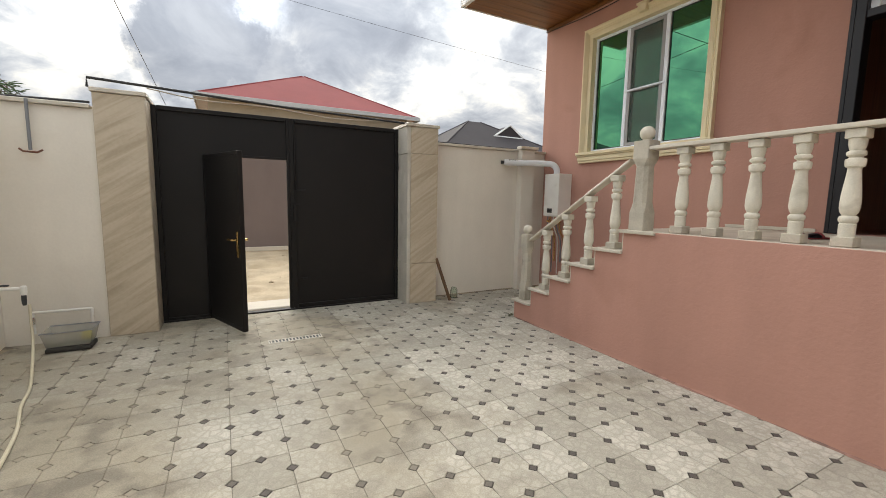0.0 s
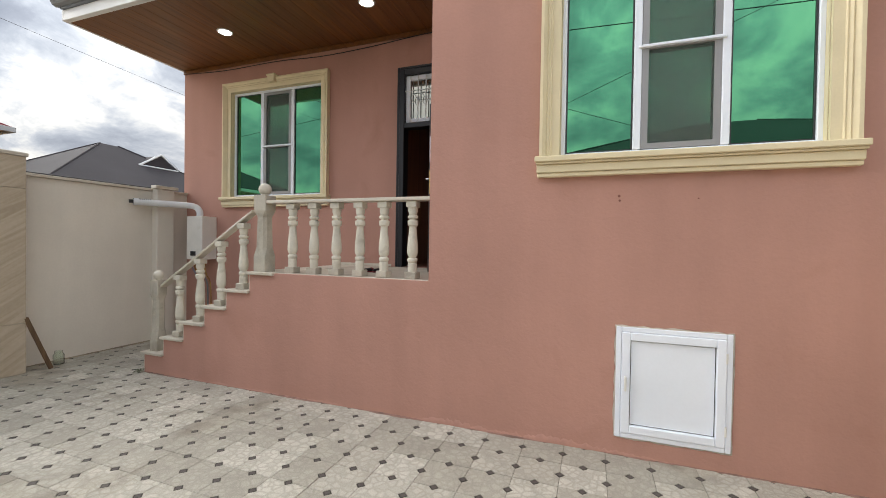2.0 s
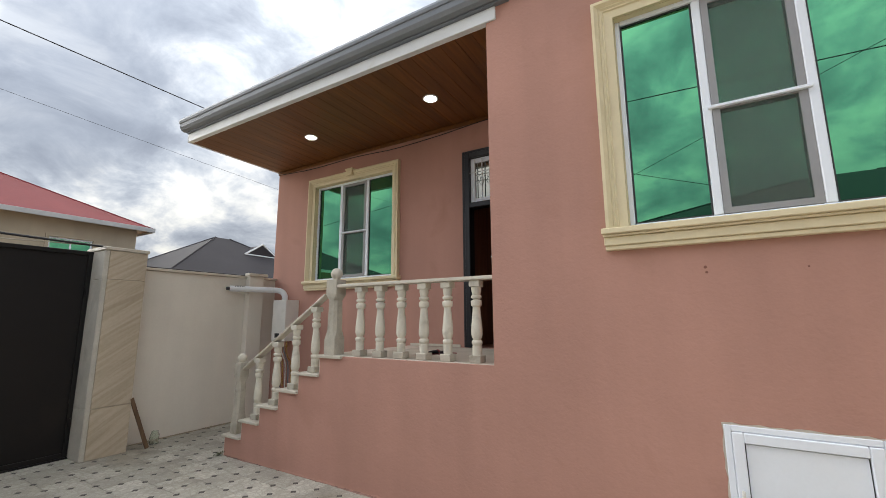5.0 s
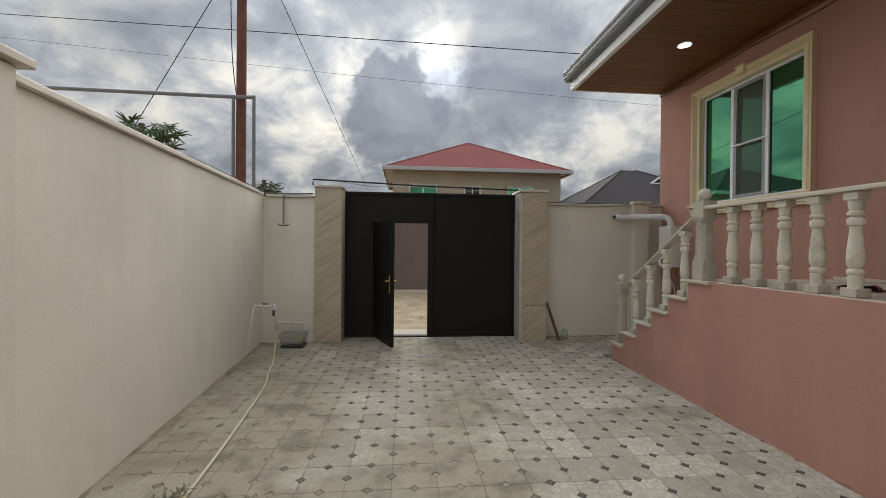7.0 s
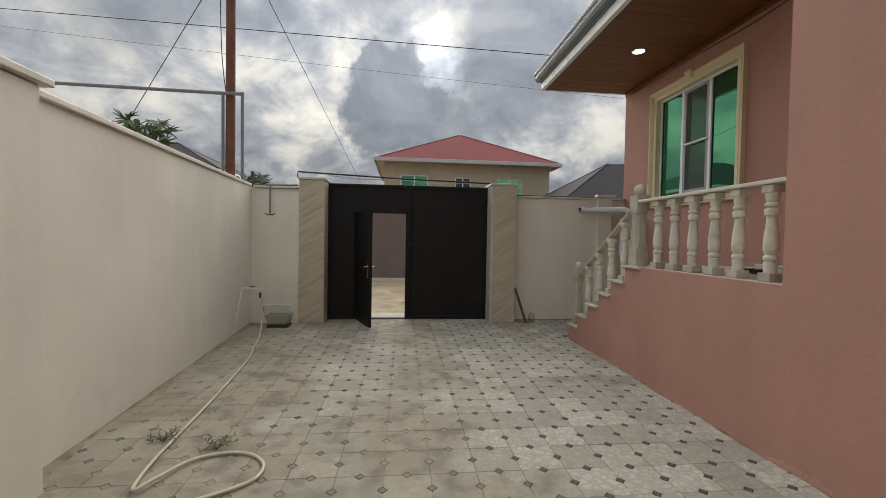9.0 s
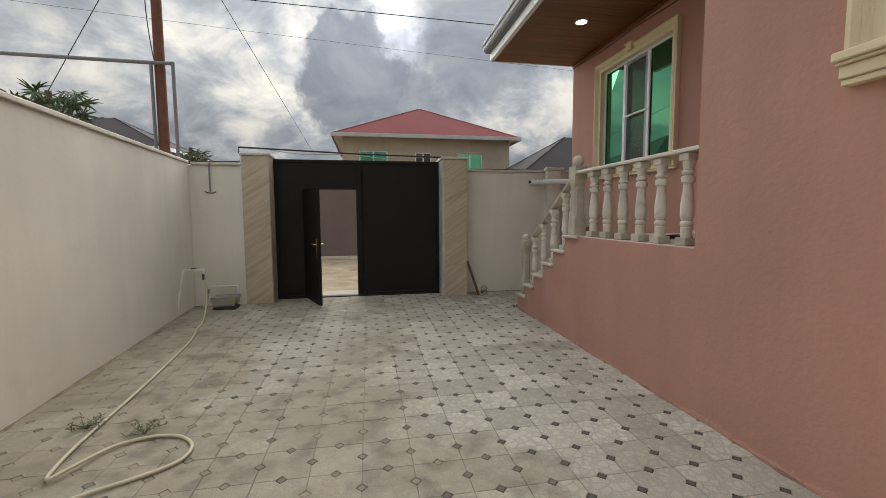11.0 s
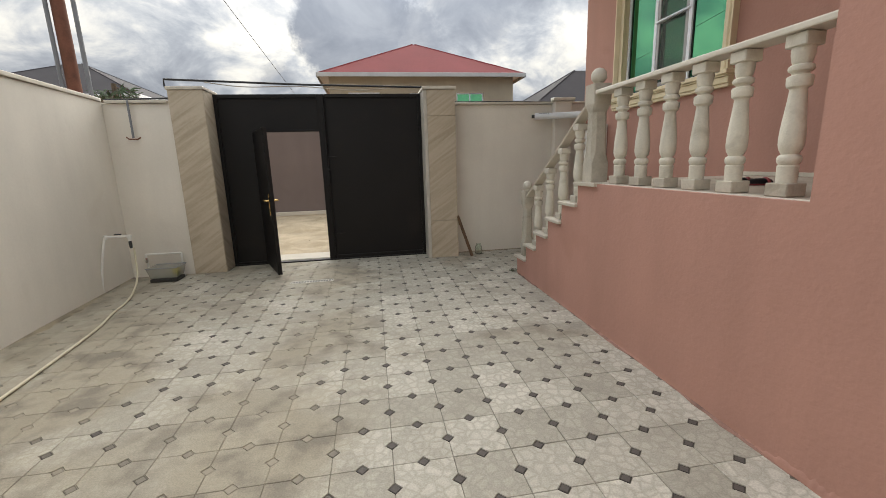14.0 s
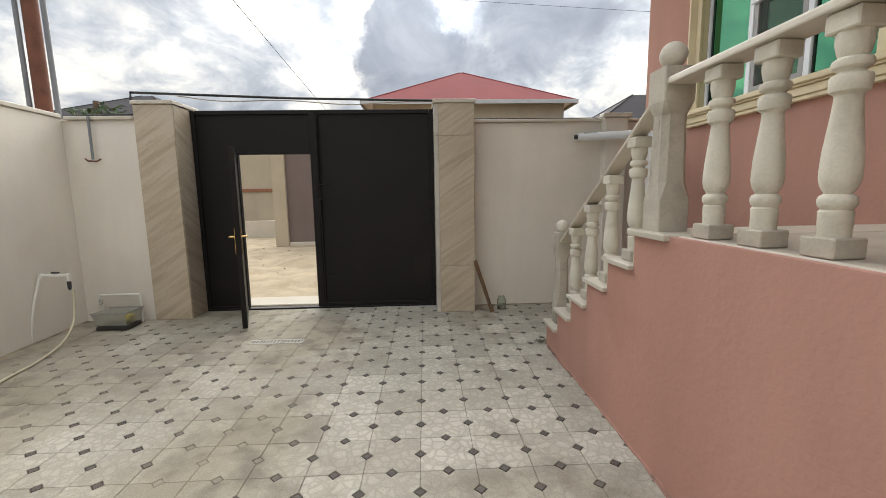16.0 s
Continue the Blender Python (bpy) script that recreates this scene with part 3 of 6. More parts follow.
def lathe(profile, segs=20, at=(0, 0, 0), bm=None, axis="z"):
    """A turned body: profile rows of (radius, height)."""
    one = bmesh.new()
    rings = []
    for r, h in profile:
        ring = []
        for i in range(segs):
            a = 2 * math.pi * i / segs
            p = Vector((r * math.cos(a), r * math.sin(a), h))
            if axis == "x":
                p = Vector((p.z, p.x, p.y))
            elif axis == "y":
                p = Vector((p.x, p.z, p.y))
            ring.append(one.verts.new(p + Vector(at)))
        rings.append(ring)
    for a, b in zip(rings, rings[1:]):
        for i in range(segs):
            one.faces.new((a[i], a[(i + 1) % segs], b[(i + 1) % segs], b[i]))
    one.faces.new(rings[0])
    one.faces.new(rings[-1])
    return joined(bm, one)


def prism(poly, axis, a, b, bm=None, bevel=0.0):
    """A polygon pushed along an axis from a to b. The polygon's two coordinates are the other axes in order."""
    one = bmesh.new()

    def at(p, d):
        return {"x": (d, p[0], p[1]), "y": (p[0], d, p[1]), "z": (p[0], p[1], d)}[axis]

    lo, hi = [one.verts.new(at(p, a)) for p in poly], [one.verts.new(at(p, b)) for p in poly]
    one.faces.new(lo)
    one.faces.new(hi)
    n = len(poly)
    for i in range(n):
        one.faces.new((lo[i], lo[(i + 1) % n], hi[(i + 1) % n], hi[i]))
    if bevel:
        bmesh.ops.bevel(one, geom=one.edges[:], offset=bevel, segments=1, affect="EDGES")
    return joined(bm, one)


def tube(points, r, segs=8, bm=None, closed=False):
    """A round bar along points."""
    one = bmesh.new()
    pts = [Vector(p) for p in points]
    rings = []
    side = None
    for i, p in enumerate(pts):
        d = (pts[min(i + 1, len(pts) - 1)] - pts[max(i - 1, 0)]).normalized()
        if side is None:
            side = d.orthogonal().normalized()
        side = (side - d * side.dot(d)).normalized()
        up = d.cross(side)
        rings.append([one.verts.new(p + r * (math.cos(2 * math.pi * k / segs) * side + math.sin(2 * math.pi * k / segs) * up)) for k in range(segs)])
    for a, b in zip(rings, rings[1:]):
        for k in range(segs):
            one.faces.new((a[k], a[(k + 1) % segs], b[(k + 1) % segs], b[k]))
    one.faces.new(rings[0])
    one.faces.new(rings[-1])
    return joined(bm, one)


def smooth_path(points, steps=8):
    """Catmull-Rom through points."""
    p = [Vector(q) for q in points]
    p = [2 * p[0] - p[1]] + p + [2 * p[-1] - p[-2]]
    out = []
    for i in range(1, len(p) - 2):
        for k in range(steps):
            t = k / steps
            a, b, c, d = p[i - 1], p[i], p[i + 1], p[i + 2]
            out.append(0.5 * (2 * b + (c - a) * t + (2 * a - 5 * b + 4 * c - d) * t * t + (3 * b - a - 3 * c + d) * t ** 3))
    out.append(p[-2])
    return out


def sag(a, b, drop, n=24):
    a, b = Vector(a), Vector(b)
    return [a.lerp(b, i / n) - Vector((0, 0, drop * 4 * (i / n) * (1 - i / n))) for i in range(n + 1)]


def holed_wall(u0, u1, v0, v1, holes, axis, front, back):
    """A wall in the plane axis = front, as thick as to back, with rectangular holes (u0, u1, v0, v1) right through it."""
    us = sorted({u0, u1, *(h[0] for h in holes), *(h[1] for h in holes)})
    vs = sorted({v0, v1, *(h[2] for h in holes), *(h[3] for h in holes)})
    bm = bmesh.new()
    made = {}

    def vert(u, v, d):
        k = (u, v, d)
        if k not in made:
            made[k] = bm.verts.new((d, u, v) if axis == "x" else (u, d, v))
        return made[k]

    def full(i, j):
        if not (0 <= i < len(us) - 1 and 0 <= j < len(vs) - 1):
            return False
        cu, cv = (us[i] + us[i + 1]) / 2, (vs[j] + vs[j + 1]) / 2
        return not any(h[0] < cu < h[1] and h[2] < cv < h[3] for h in holes)

    for i in range(len(us) - 1):
        for j in range(len(vs) - 1):
            if not full(i, j):
                continue
            a, b, c, d = us[i], us[i + 1], vs[j], vs[j + 1]
            for w in (front, back):
                bm.faces.new([vert(a, c, w), vert(b, c, w), vert(b, d, w), vert(a, d, w)])
            for di, dj, p, q in ((-1, 0, (a, c), (a, d)), (1, 0, (b, c), (b, d)), (0, -1, (a, c), (b, c)), (0, 1, (a, d), (b, d))):
                if not full(i + di, j + dj):
                    bm.faces.new([vert(*p, front), vert(*q, front), vert(*q, back), vert(*p, back)])
    return bm


def struct(name, bm, mat, label, category, smooth=False):
    return tagged(part(name, bm, mat, smooth=smooth), label, category, kind="structure")


# ---- plan, in metres ----
F, P = 2.443, 4.11            # front of the house, and the wall behind the porch
Y_SOUTH, Y_BLOCK, Y_NORTH = -8.477, -4.762, 0.345
PORCH = 1.245
SOFFIT = 4.365
T, TX0, TY0 = 0.3005, 0.046, -3.2283   # tile size, one long joint and one cross joint

# ---- ground ----
ground_bm = bmesh.new()
for (a, b, c, d) in ((-600, 600, 0.62, 900), (-600, -2.95, -600, 0.62), (-2.95, 600, -600, -8.75), (4.6, 600, -8.75, 0.62), (-2.95, 4.6, -8.75, 0.62)):
    ground_bm.faces.new([ground_bm.verts.new((x, y, -0.06)) for x, y in ((a, c), (b, c), (b, d), (a, d))])
bmesh.ops.remove_doubles(ground_bm, verts=ground_bm.verts, dist=0.001)
struct("ground", ground_bm, SAND, "sandy earth street and open ground", "ground")
# low banks of sand along the street
for bx, by, br, bh in ((-1.3, 4.6, 0.9, 0.12), (-0.2, 5.0, 0.7, 0.1), (0.9, 3.2, 0.5, 0.05), (-2.6, 3.4, 0.8, 0.08), (-0.6, 2.2, 0.45, 0.04)):
    bm = lathe([(br, -0.02), (br * 0.8, bh * 0.3), (br * 0.5, bh * 0.75), (br * 0.2, bh), (0.02, bh * 1.02)], 18, (bx, by, -0.06))
    for v in bm.verts:
        k = noise.noise(Vector((v.co.x * 4, v.co.y * 4, 0)))
        v.co.x += 0.12 * k
        v.co.z += 0.02 * k
    tagged(part("sand_heap", bm, SAND, smooth=True), "low heap of loose sand on the street", "sand heap", kind="stuff")

# ---- boundary walls ----
LW = [(-2.775, 0.35), (-2.40, -4.80)]     # foot of the long wall on the west side


def lwx(y):
    return LW[0][0] + (LW[1][0] - LW[0][0]) * (y - LW[0][1]) / (LW[1][1] - LW[0][1])


def coping(name, poly, z, parent, mat):
    bm = prism(poly, "z", z, z + 0.045, bevel=0.006)
    return part(name, bm, mat, parent)


w = struct("wall_west", prism([(-2.99, 0.30), (lwx(0.30), 0.30), (lwx(-4.78), -4.78), (-2.62, -4.78)], "z", -0.05, 2.345), WHITE_WALL, "long white rendered boundary wall with coping", "wall")
coping("coping", [(-3.03, 0.31), (lwx(0.3) + 0.04, 0.01), (lwx(-4.78) + 0.04, -4.775), (-2.66, -4.775)], 2.348, w, MARBLE)
w = struct("wall_west_near", prism([(-2.80, -4.783), (-2.20, -4.783), (-2.06, -8.47), (-2.66, -8.47)], "z", -0.05, 2.345, bevel=0.012), WHITE_WALL, "higher white rendered stretch of boundary wall", "wall")
coping("coping", [(-2.85, -4.73), (-2.165, -4.73), (-2.025, -8.45), (-2.71, -8.45)], 2.348, w, MARBLE)
w = struct("wall_north_west", block(lwx(0.0), -1.945, 0.03, 0.28, -0.05, 2.325), WHITE_WALL, "white rendered boundary wall beside the gate", "wall")
part("coping", block(lwx(0) + 0.045, -1.97, -0.005, 0.30, 2.328, 2.368, 0.006), MARBLE, w)
w = struct("wall_north_east", block(1.905, P, 0.28, 0.50, -0.05, 2.30), WHITE_WALL, "white rendered boundary wall between gate and house", "wall")
part("coping", block(1.91, P, 0.245, 0.53, 2.303, 2.34, 0.006), MARBLE, w)
part("pier", block(3.52, 3.80, 0.16, 0.278, -0.05, 2.335, 0.01), WHITE_WALL, w, "white rendered pier")
part("pier_cap", block(3.48, 3.84, 0.12, 0.243, 2.338, 2.385, 0.006), MARBLE, w)
w = struct("wall_south", block(-2.72, F - 0.003, -8.68, -8.48, -0.05, 2.295), CREAM_WALL, "cream rendered boundary wall with stone coping", "wall")
part("coping", block(-2.72, F - 0.003, -8.70, -8.415, 2.298, 2.326, 0.006), MARBLE, w, "beige stone coping")
# fixing holes in the cream wall; proud dark discs paint their shaded depth
for hx, hz in ((1.83, 2.15), (1.76, 2.06), (1.81, 1.99), (1.65, 2.185), (1.34, 1.61), (0.67, 1.49)):
    part("hole_shade", lathe([(0.005, 0.0), (0.009, 0.0014), (0.003, 0.002)], 7, (hx, -8.4795, hz), axis="y"), DARK_GRILLE, w, "dark disc painting the shade in a small fixing hole")


# ---- gate ----
def stone_pillar(x0, x1, y0, y1, top, zs, west=None):
    p = empty("gate_pillar", ((x0 + x1) / 2, (y0 + y1) / 2, 0), "beige veined sandstone gate pillar with flat cap", "gate pillar", "gate pillars")
    part("core", block(x0 + 0.022, x1 - 0.022, y0 + 0.022, y1 - 0.022, -0.05, top - 0.04), RAW_CEMENT, p)
    zs = (0.0, *zs, top - 0.045)
    for a, b in zip(zs, zs[1:]):
        edge = 0.05 if west else 0.004
        part("stone_panel", block(x0 + edge, x1 - 0.004, y0, y0 + 0.02, a + 0.003, b - 0.001, 0.003), PILLAR, p)
        if west:
            part("cement_edge", block(x0 + 0.004, x0 + edge - 0.002, y0 + 0.012, y0 + 0.0215, a + 0.001, b, 0.003), west, p, "bare smoothed cement edge")
        part("stone_panel", block(x0, x0 + 0.02, y0 + 0.0225, y1, a + 0.003, b - 0.001, 0.003), west or PILLAR, p)
        part("stone_panel", block(x1 - 0.02, x1, y0 + 0.0225, y1, a + 0.003, b - 0.001, 0.003), PILLAR, p)
    part("cap", block(x0 - 0.014, x1 + 0.014, y0 - 0.014, y1 + 0.014, top - 0.043, top, 0.006), MARBLE, p, "thin pale stone cap")
    return p


stone_pillar(-1.945, -1.51, 0.0, 0.52, 2.535, ())
stone_pillar(1.43, 1.90, 0.0, 0.52, 2.53, (0.58, 2.12), SMOOTH_CEMENT)

GY = 0.375
gate = empty("metal_gate", (0, GY, 0), "black painted steel double gate with open wicket door", "gate")
gx0, gxm, gx1, gtop = -1.509, -0.055, 1.428, 2.485
WX0, WX1, WZ0, WZ1 = -0.98, -0.095, 0.035, 1.96


def bar(x0, x1, z0, z1, y0=GY - 0.03, y1=GY + 0.03, bevel=0.004):
    return block(x0, x1, y0, y1, z0, z1, bevel)


part("sheet", holed_wall(gx0 + 0.05, gxm - 0.002, 0.05, gtop - 0.05, [(WX0, WX1 + 0.03, 0.05, WZ1)], "y", GY - 0.006, GY + 0.006), BLACK_STEEL, gate)
part("sheet", block(gxm + 0.062, gx1 - 0.05, GY - 0.006, GY + 0.006, 0.05, gtop - 0.05), BLACK_STEEL, gate)
for x0, x1, z0, z1 in ((gx0, gx0 + 0.05, 0.02, gtop), (gxm - 0.045, gxm, 0.02, gtop), (gx0 + 0.052, gxm - 0.047, gtop - 0.05, gtop), (gx0 + 0.052, WX0 - 0.002, 0.02, 0.05),
                       (gxm + 0.012, gxm + 0.062, 0.02, gtop), (gx1 - 0.05, gx1, 0.02, gtop), (gxm + 0.064, gx1 - 0.052, gtop - 0.05, gtop), (gxm + 0.064, gx1 - 0.052, 0.02, 0.07),
                       (WX0 - 0.035, WX0 - 0.002, 0.051, WZ1 + 0.03), (WX0, gxm - 0.047, WZ1, WZ1 + 0.03)):
    part("frame_bar", bar(x0, x1, z0, z1), BLACK_STEEL, gate)
part("threshold", block(gx0, gx1, GY - 0.045, GY + 0.045, -0.03, 0.018, 0.004), BLACK_STEEL, gate, "steel gate threshold")
part("cover_strip", block(gxm - 0.012, gxm + 0.04, GY - 0.044, GY - 0.032, 0.03, gtop - 0.005, 0.003), BLACK_STEEL, gate)
part("bolt_rod", tube([(gxm + 0.05, GY - 0.062, 1.60), (gxm + 0.05, GY - 0.062, 2.40)], 0.012), BLACK_STEEL, gate)
part("bolt_rod", tube([(gxm + 0.04, GY - 0.06, 1.58), (gxm + 0.18, GY - 0.06, 1.585)], 0.008), BLACK_STEEL, gate)
lock = part("lock_box", block(gxm + 0.02, gxm + 0.065, GY - 0.075, GY - 0.045, 1.18, 1.42, 0.004), BLACK_STEEL, gate)
part("lock_lever", tube([(gxm + 0.04, GY - 0.085, 1.40), (gxm + 0.10, GY - 0.09, 1.40)], 0.008), BLACK_STEEL, lock)
part("bolt_rod", tube([(gxm + 0.08, GY - 0.05, 0.42), (gxm + 0.19, GY - 0.05, 0.425)], 0.008), BLACK_STEEL, gate)
for hz in (0.35, 1.9):
    part("hinge", lathe([(0.012, 0), (0.014, 0.01), (0.014, 0.1), (0.012, 0.11)], 10, (gx1 - 0.02, GY - 0.045, hz)), BLACK_STEEL, gate)
# wicket leaf, standing open into the yard
leaf_bm = block(0.0, 0.90, -0.02, 0.02, 0.04, WZ1 - 0.01, 0.004)
leaf = part("wicket_door", leaf_bm, BLACK_STEEL, gate, "black steel wicket door standing open")
lift = [part("stile", block(a, b, -0.026, 0.026, c, d, 0.003), BLACK_STEEL, leaf) for a, b, c, d in
        ((0.0, 0.04, 0.03, WZ1), (0.865, 0.905, 0.03, WZ1), (0.042, 0.863, 0.03, 0.07), (0.042, 0.863, WZ1 - 0.04, WZ1))]
for s in (-1, 1):
    lift.append(part("lock_plate", block(0.826, 0.862, s * 0.027, s * 0.035, 0.84, 1.12, 0.003), BRASS, leaf, "brass lock plate"))
    lift.append(part("handle", tube([(0.85, s * 0.03, 1.03), (0.85, s * 0.075, 1.03), (0.83, s * 0.082, 1.03), (0.73, s * 0.08, 1.03)], 0.012), BRASS, leaf, "brass lever handle"))
leaf.matrix_basis = pose(WX0 - 0.03, GY - 0.055, 0, 0, 0, -68)
for o in lift:
    o.matrix_parent_inverse = Matrix.Identity(4)

# black conduit over the gate and loose cable
cable = empty("gate_cable", (0, 0.1, 2.56), "black conduit and loose cable over the gate", "cable")
part("conduit", tube([(-1.98, 0.05, 2.54), (-1.98, 0.05, 2.63), (-0.2, 0.12, 2.572), (1.46, 0.10, 2.532)], 0.014), WIRE, cable)
part("loose_wire", tube(smooth_path([(-1.5, 0.1, 2.60), (-1.0, 0.12, 2.545), (-0.3, 0.16, 2.557), (0.4, 0.15, 2.505), (0.9, 0.13, 2.52), (1.44, 0.11, 2.536)]), 0.006, 6), PAPER, cable, "pale loose wire")
part("wall_conduit", tube([(-2.76, 0.1, 2.383), (-1.98, 0.09, 2.40)], 0.012), WIRE, cable)
part("wall_conduit", tube([(1.90, 0.30, 2.353), (3.9, 0.32, 2.352)], 0.010), WIRE, cable)
hk = empty("wall_hook", (-2.42, 0.0, 1.9), "rusty iron hook bar hung on the wall", "hook")
part("drop_bar", tube([(-2.42, -0.02, 2.36), (-2.42, -0.02, 1.89)], 0.014), GREY_PIPE, hk)
part("cross_bar", tube([(-2.50, -0.025, 1.90), (-2.47, -0.03, 1.875), (-2.37, -0.03, 1.87), (-2.33, -0.025, 1.895)], 0.009), RUST, hk)

# ---- own house ----
WIN = (-7.53, -5.855, 2.262, 3.95)
HATCH = (-7.042, -6.295, 0.142, 0.972)
ROUND_C, ROUND_R = (-6.581, 4.936), 0.275
EAVE = 4.487
struct("wall_house_front", holed_wall(Y_SOUTH, Y_BLOCK, -0.05, EAVE, [WIN, HATCH], "x", F, F + 0.25), PINK, "salmon pink rendered front wall of the house", "wall")
gb = bmesh.new()
outer = [gb.verts.new((F, y, z)) for y, z in ((Y_SOUTH, EAVE), (Y_BLOCK, EAVE), (Y_BLOCK, 4.66), (-6.63, 5.54), (Y_SOUTH, 4.66))]
ring = [gb.verts.new((F, ROUND_C[0] + ROUND_R * math.cos(2 * math.pi * i / 40), ROUND_C[1] + ROUND_R * math.sin(2 * math.pi * i / 40))) for i in range(40)]
es = [gb.edges.new((l[i], l[(i + 1) % len(l)])) for l in (outer, ring) for i in range(len(l))]
bmesh.ops.triangle_fill(gb, edges=es, use_beauty=True)
ext = bmesh.ops.extrude_face_region(gb, geom=gb.faces[:])
for v in ext["geom"]:
    if isinstance(v, bmesh.types.BMVert):
        v.co.x += 0.25
struct("wall_house_gable", gb, PINK, "pink rendered gable with a round window", "wall")
struct("wall_house_side", block(F + 0.253, P + 3.5, Y_BLOCK - 0.25, Y_BLOCK, PORCH, EAVE), PINK, "pink rendered side wall of the porch", "wall")
struct("wall_house_south", block(F + 0.253, 9.0, Y_SOUTH, Y_SOUTH + 0.25, -0.05, EAVE), PINK, "pink rendered south wall of the house", "wall")
DOOR = (-4.62, -3.645, PORCH, 3.875)
PWIN = (-2.39, -0.69, 2.245, 3.895)
struct("wall_porch", holed_wall(Y_BLOCK, Y_NORTH, -0.05, 4.48, [DOOR, PWIN], "x", P, P + 0.25), PINK, "pink rendered wall behind the porch", "wall")
struct("wall_house_north", block(P + 0.253, 9.0, Y_NORTH - 0.25, Y_NORTH, -0.05, 4.48), PINK, "pink rendered north wall of the house", "wall")
struct("wall_house_east", block(9.003, 9.2, Y_SOUTH, Y_NORTH, -0.05, 4.48), PINK, "pink rendered back wall of the house", "wall")

# stairs and porch base: one solid with a step profile
tz = [0.245 + 0.2 * k for k in range(6)]
ty = [-1.165 - 0.316 * k for k in range(6)]
prof = [(Y_BLOCK, -0.05), (ty[0], -0.05)]
for k in range(6):
    lip = 0.03 if k < 5 else 0.008
    prof += [(ty[k], tz[k] - lip), (ty[k + 1] if k < 5 else Y_BLOCK, tz[k] - lip)]
struct("stair_base", prism(prof, "x", F, P - 0.002), PINK, "pink rendered base of the outside stair and porch", "stairs")
stairs = empty("stair_treads", (3.2, -2, 0), "pale marble treads of the outside stair", "stairs", kind="structure")
for k in range(5):
    part("tread", block(F - 0.03, P - 0.004, ty[k + 1] + 0.002, ty[k] + 0.035, tz[k] - 0.028, tz[k], 0.006, segs=2), MARBLE, stairs)
    part("riser", block(F + 0.004, P - 0.004, ty[k] + 0.002, ty[k] + 0.014, (tz[k - 1] if k else 0.0) + 0.001, tz[k] - 0.03), MARBLE, stairs)
part("riser", block(F + 0.004, P - 0.004, ty[5] + 0.002, ty[5] + 0.014, tz[4] + 0.001, tz[5] - 0.03), MARBLE, stairs)
part("tread", block(F - 0.03, P - 0.004, ty[5] - 0.32, ty[5] + 0.035, tz[5] - 0.03, tz[5], 0.006, segs=2), MARBLE, stairs)
struct("porch_floor", block(F + 0.035, P - 0.004, Y_BLOCK + 0.003, ty[5] - 0.322, tz[5] - 0.028, tz[5] - 0.002, 0.008), PORCH_STONE, "pale stone porch floor with overhanging edge", "floor")
struct("skirting", block(P - 0.016, P - 0.002, DOOR[1] + 0.1, ty[5], PORCH + 0.001, PORCH + 0.035, 0.003), MARBLE, "pale stone skirting on the porch", "baseboard")

# balustrade
BX = F + 0.10


def baluster(h=0.70):
    ob = empty("baluster", (0, 0, 0), "turned cream cast-cement baluster on a square foot", "baluster", "balusters of the porch and stair")
    part("foot", block(-0.055, 0.055, -0.055, 0.055, 0.0, 0.062, 0.004), RAW_CEMENT, ob, "raw grey cement foot")
    k = (h - 0.12) / 0.58
    rows = [(0.039, 0.0), (0.040, 0.05), (0.041, 0.075), (0.036, 0.082), (0.042, 0.09), (0.0455, 0.1), (0.0455, 0.112), (0.041, 0.122), (0.031, 0.128), (0.034, 0.134), (0.0425, 0.15), (0.0475, 0.175), (0.0475, 0.205),
            (0.0455, 0.25), (0.0405, 0.30), (0.0355, 0.35), (0.0322, 0.39), (0.0315, 0.405), (0.033, 0.41), (0.044, 0.418), (0.0465, 0.432), (0.0475, 0.455), (0.045, 0.462), (0.031, 0.468), (0.031, 0.474), (0.044, 0.484), (0.0465, 0.494), (0.044, 0.504), (0.032, 0.512), (0.036, 0.52), (0.042, 0.55), (0.0425, 0.58)]
    part("shaft", lathe([(r * 1.04, 0.062 + z * k) for r, z in rows], 22), CEMENT, ob, smooth=True)
    part("cap_block", block(-0.05, 0.05, -0.05, 0.05, h - 0.058, h, 0.005), CEMENT, ob)
    return ob


first = baluster(0.71)
first.matrix_basis = pose(BX, -3.21, PORCH)
for y in (-3.475, -3.74, -4.005, -4.265, -4.56):
    copy_thing(first, pose(BX, y, PORCH, 0, 0, random.uniform(-4, 4)))
for k in range(1, 5):
    copy_thing(first, pose(BX, ty[k] - 0.13, tz[k], 0, 0, random.uniform(-4, 4)))


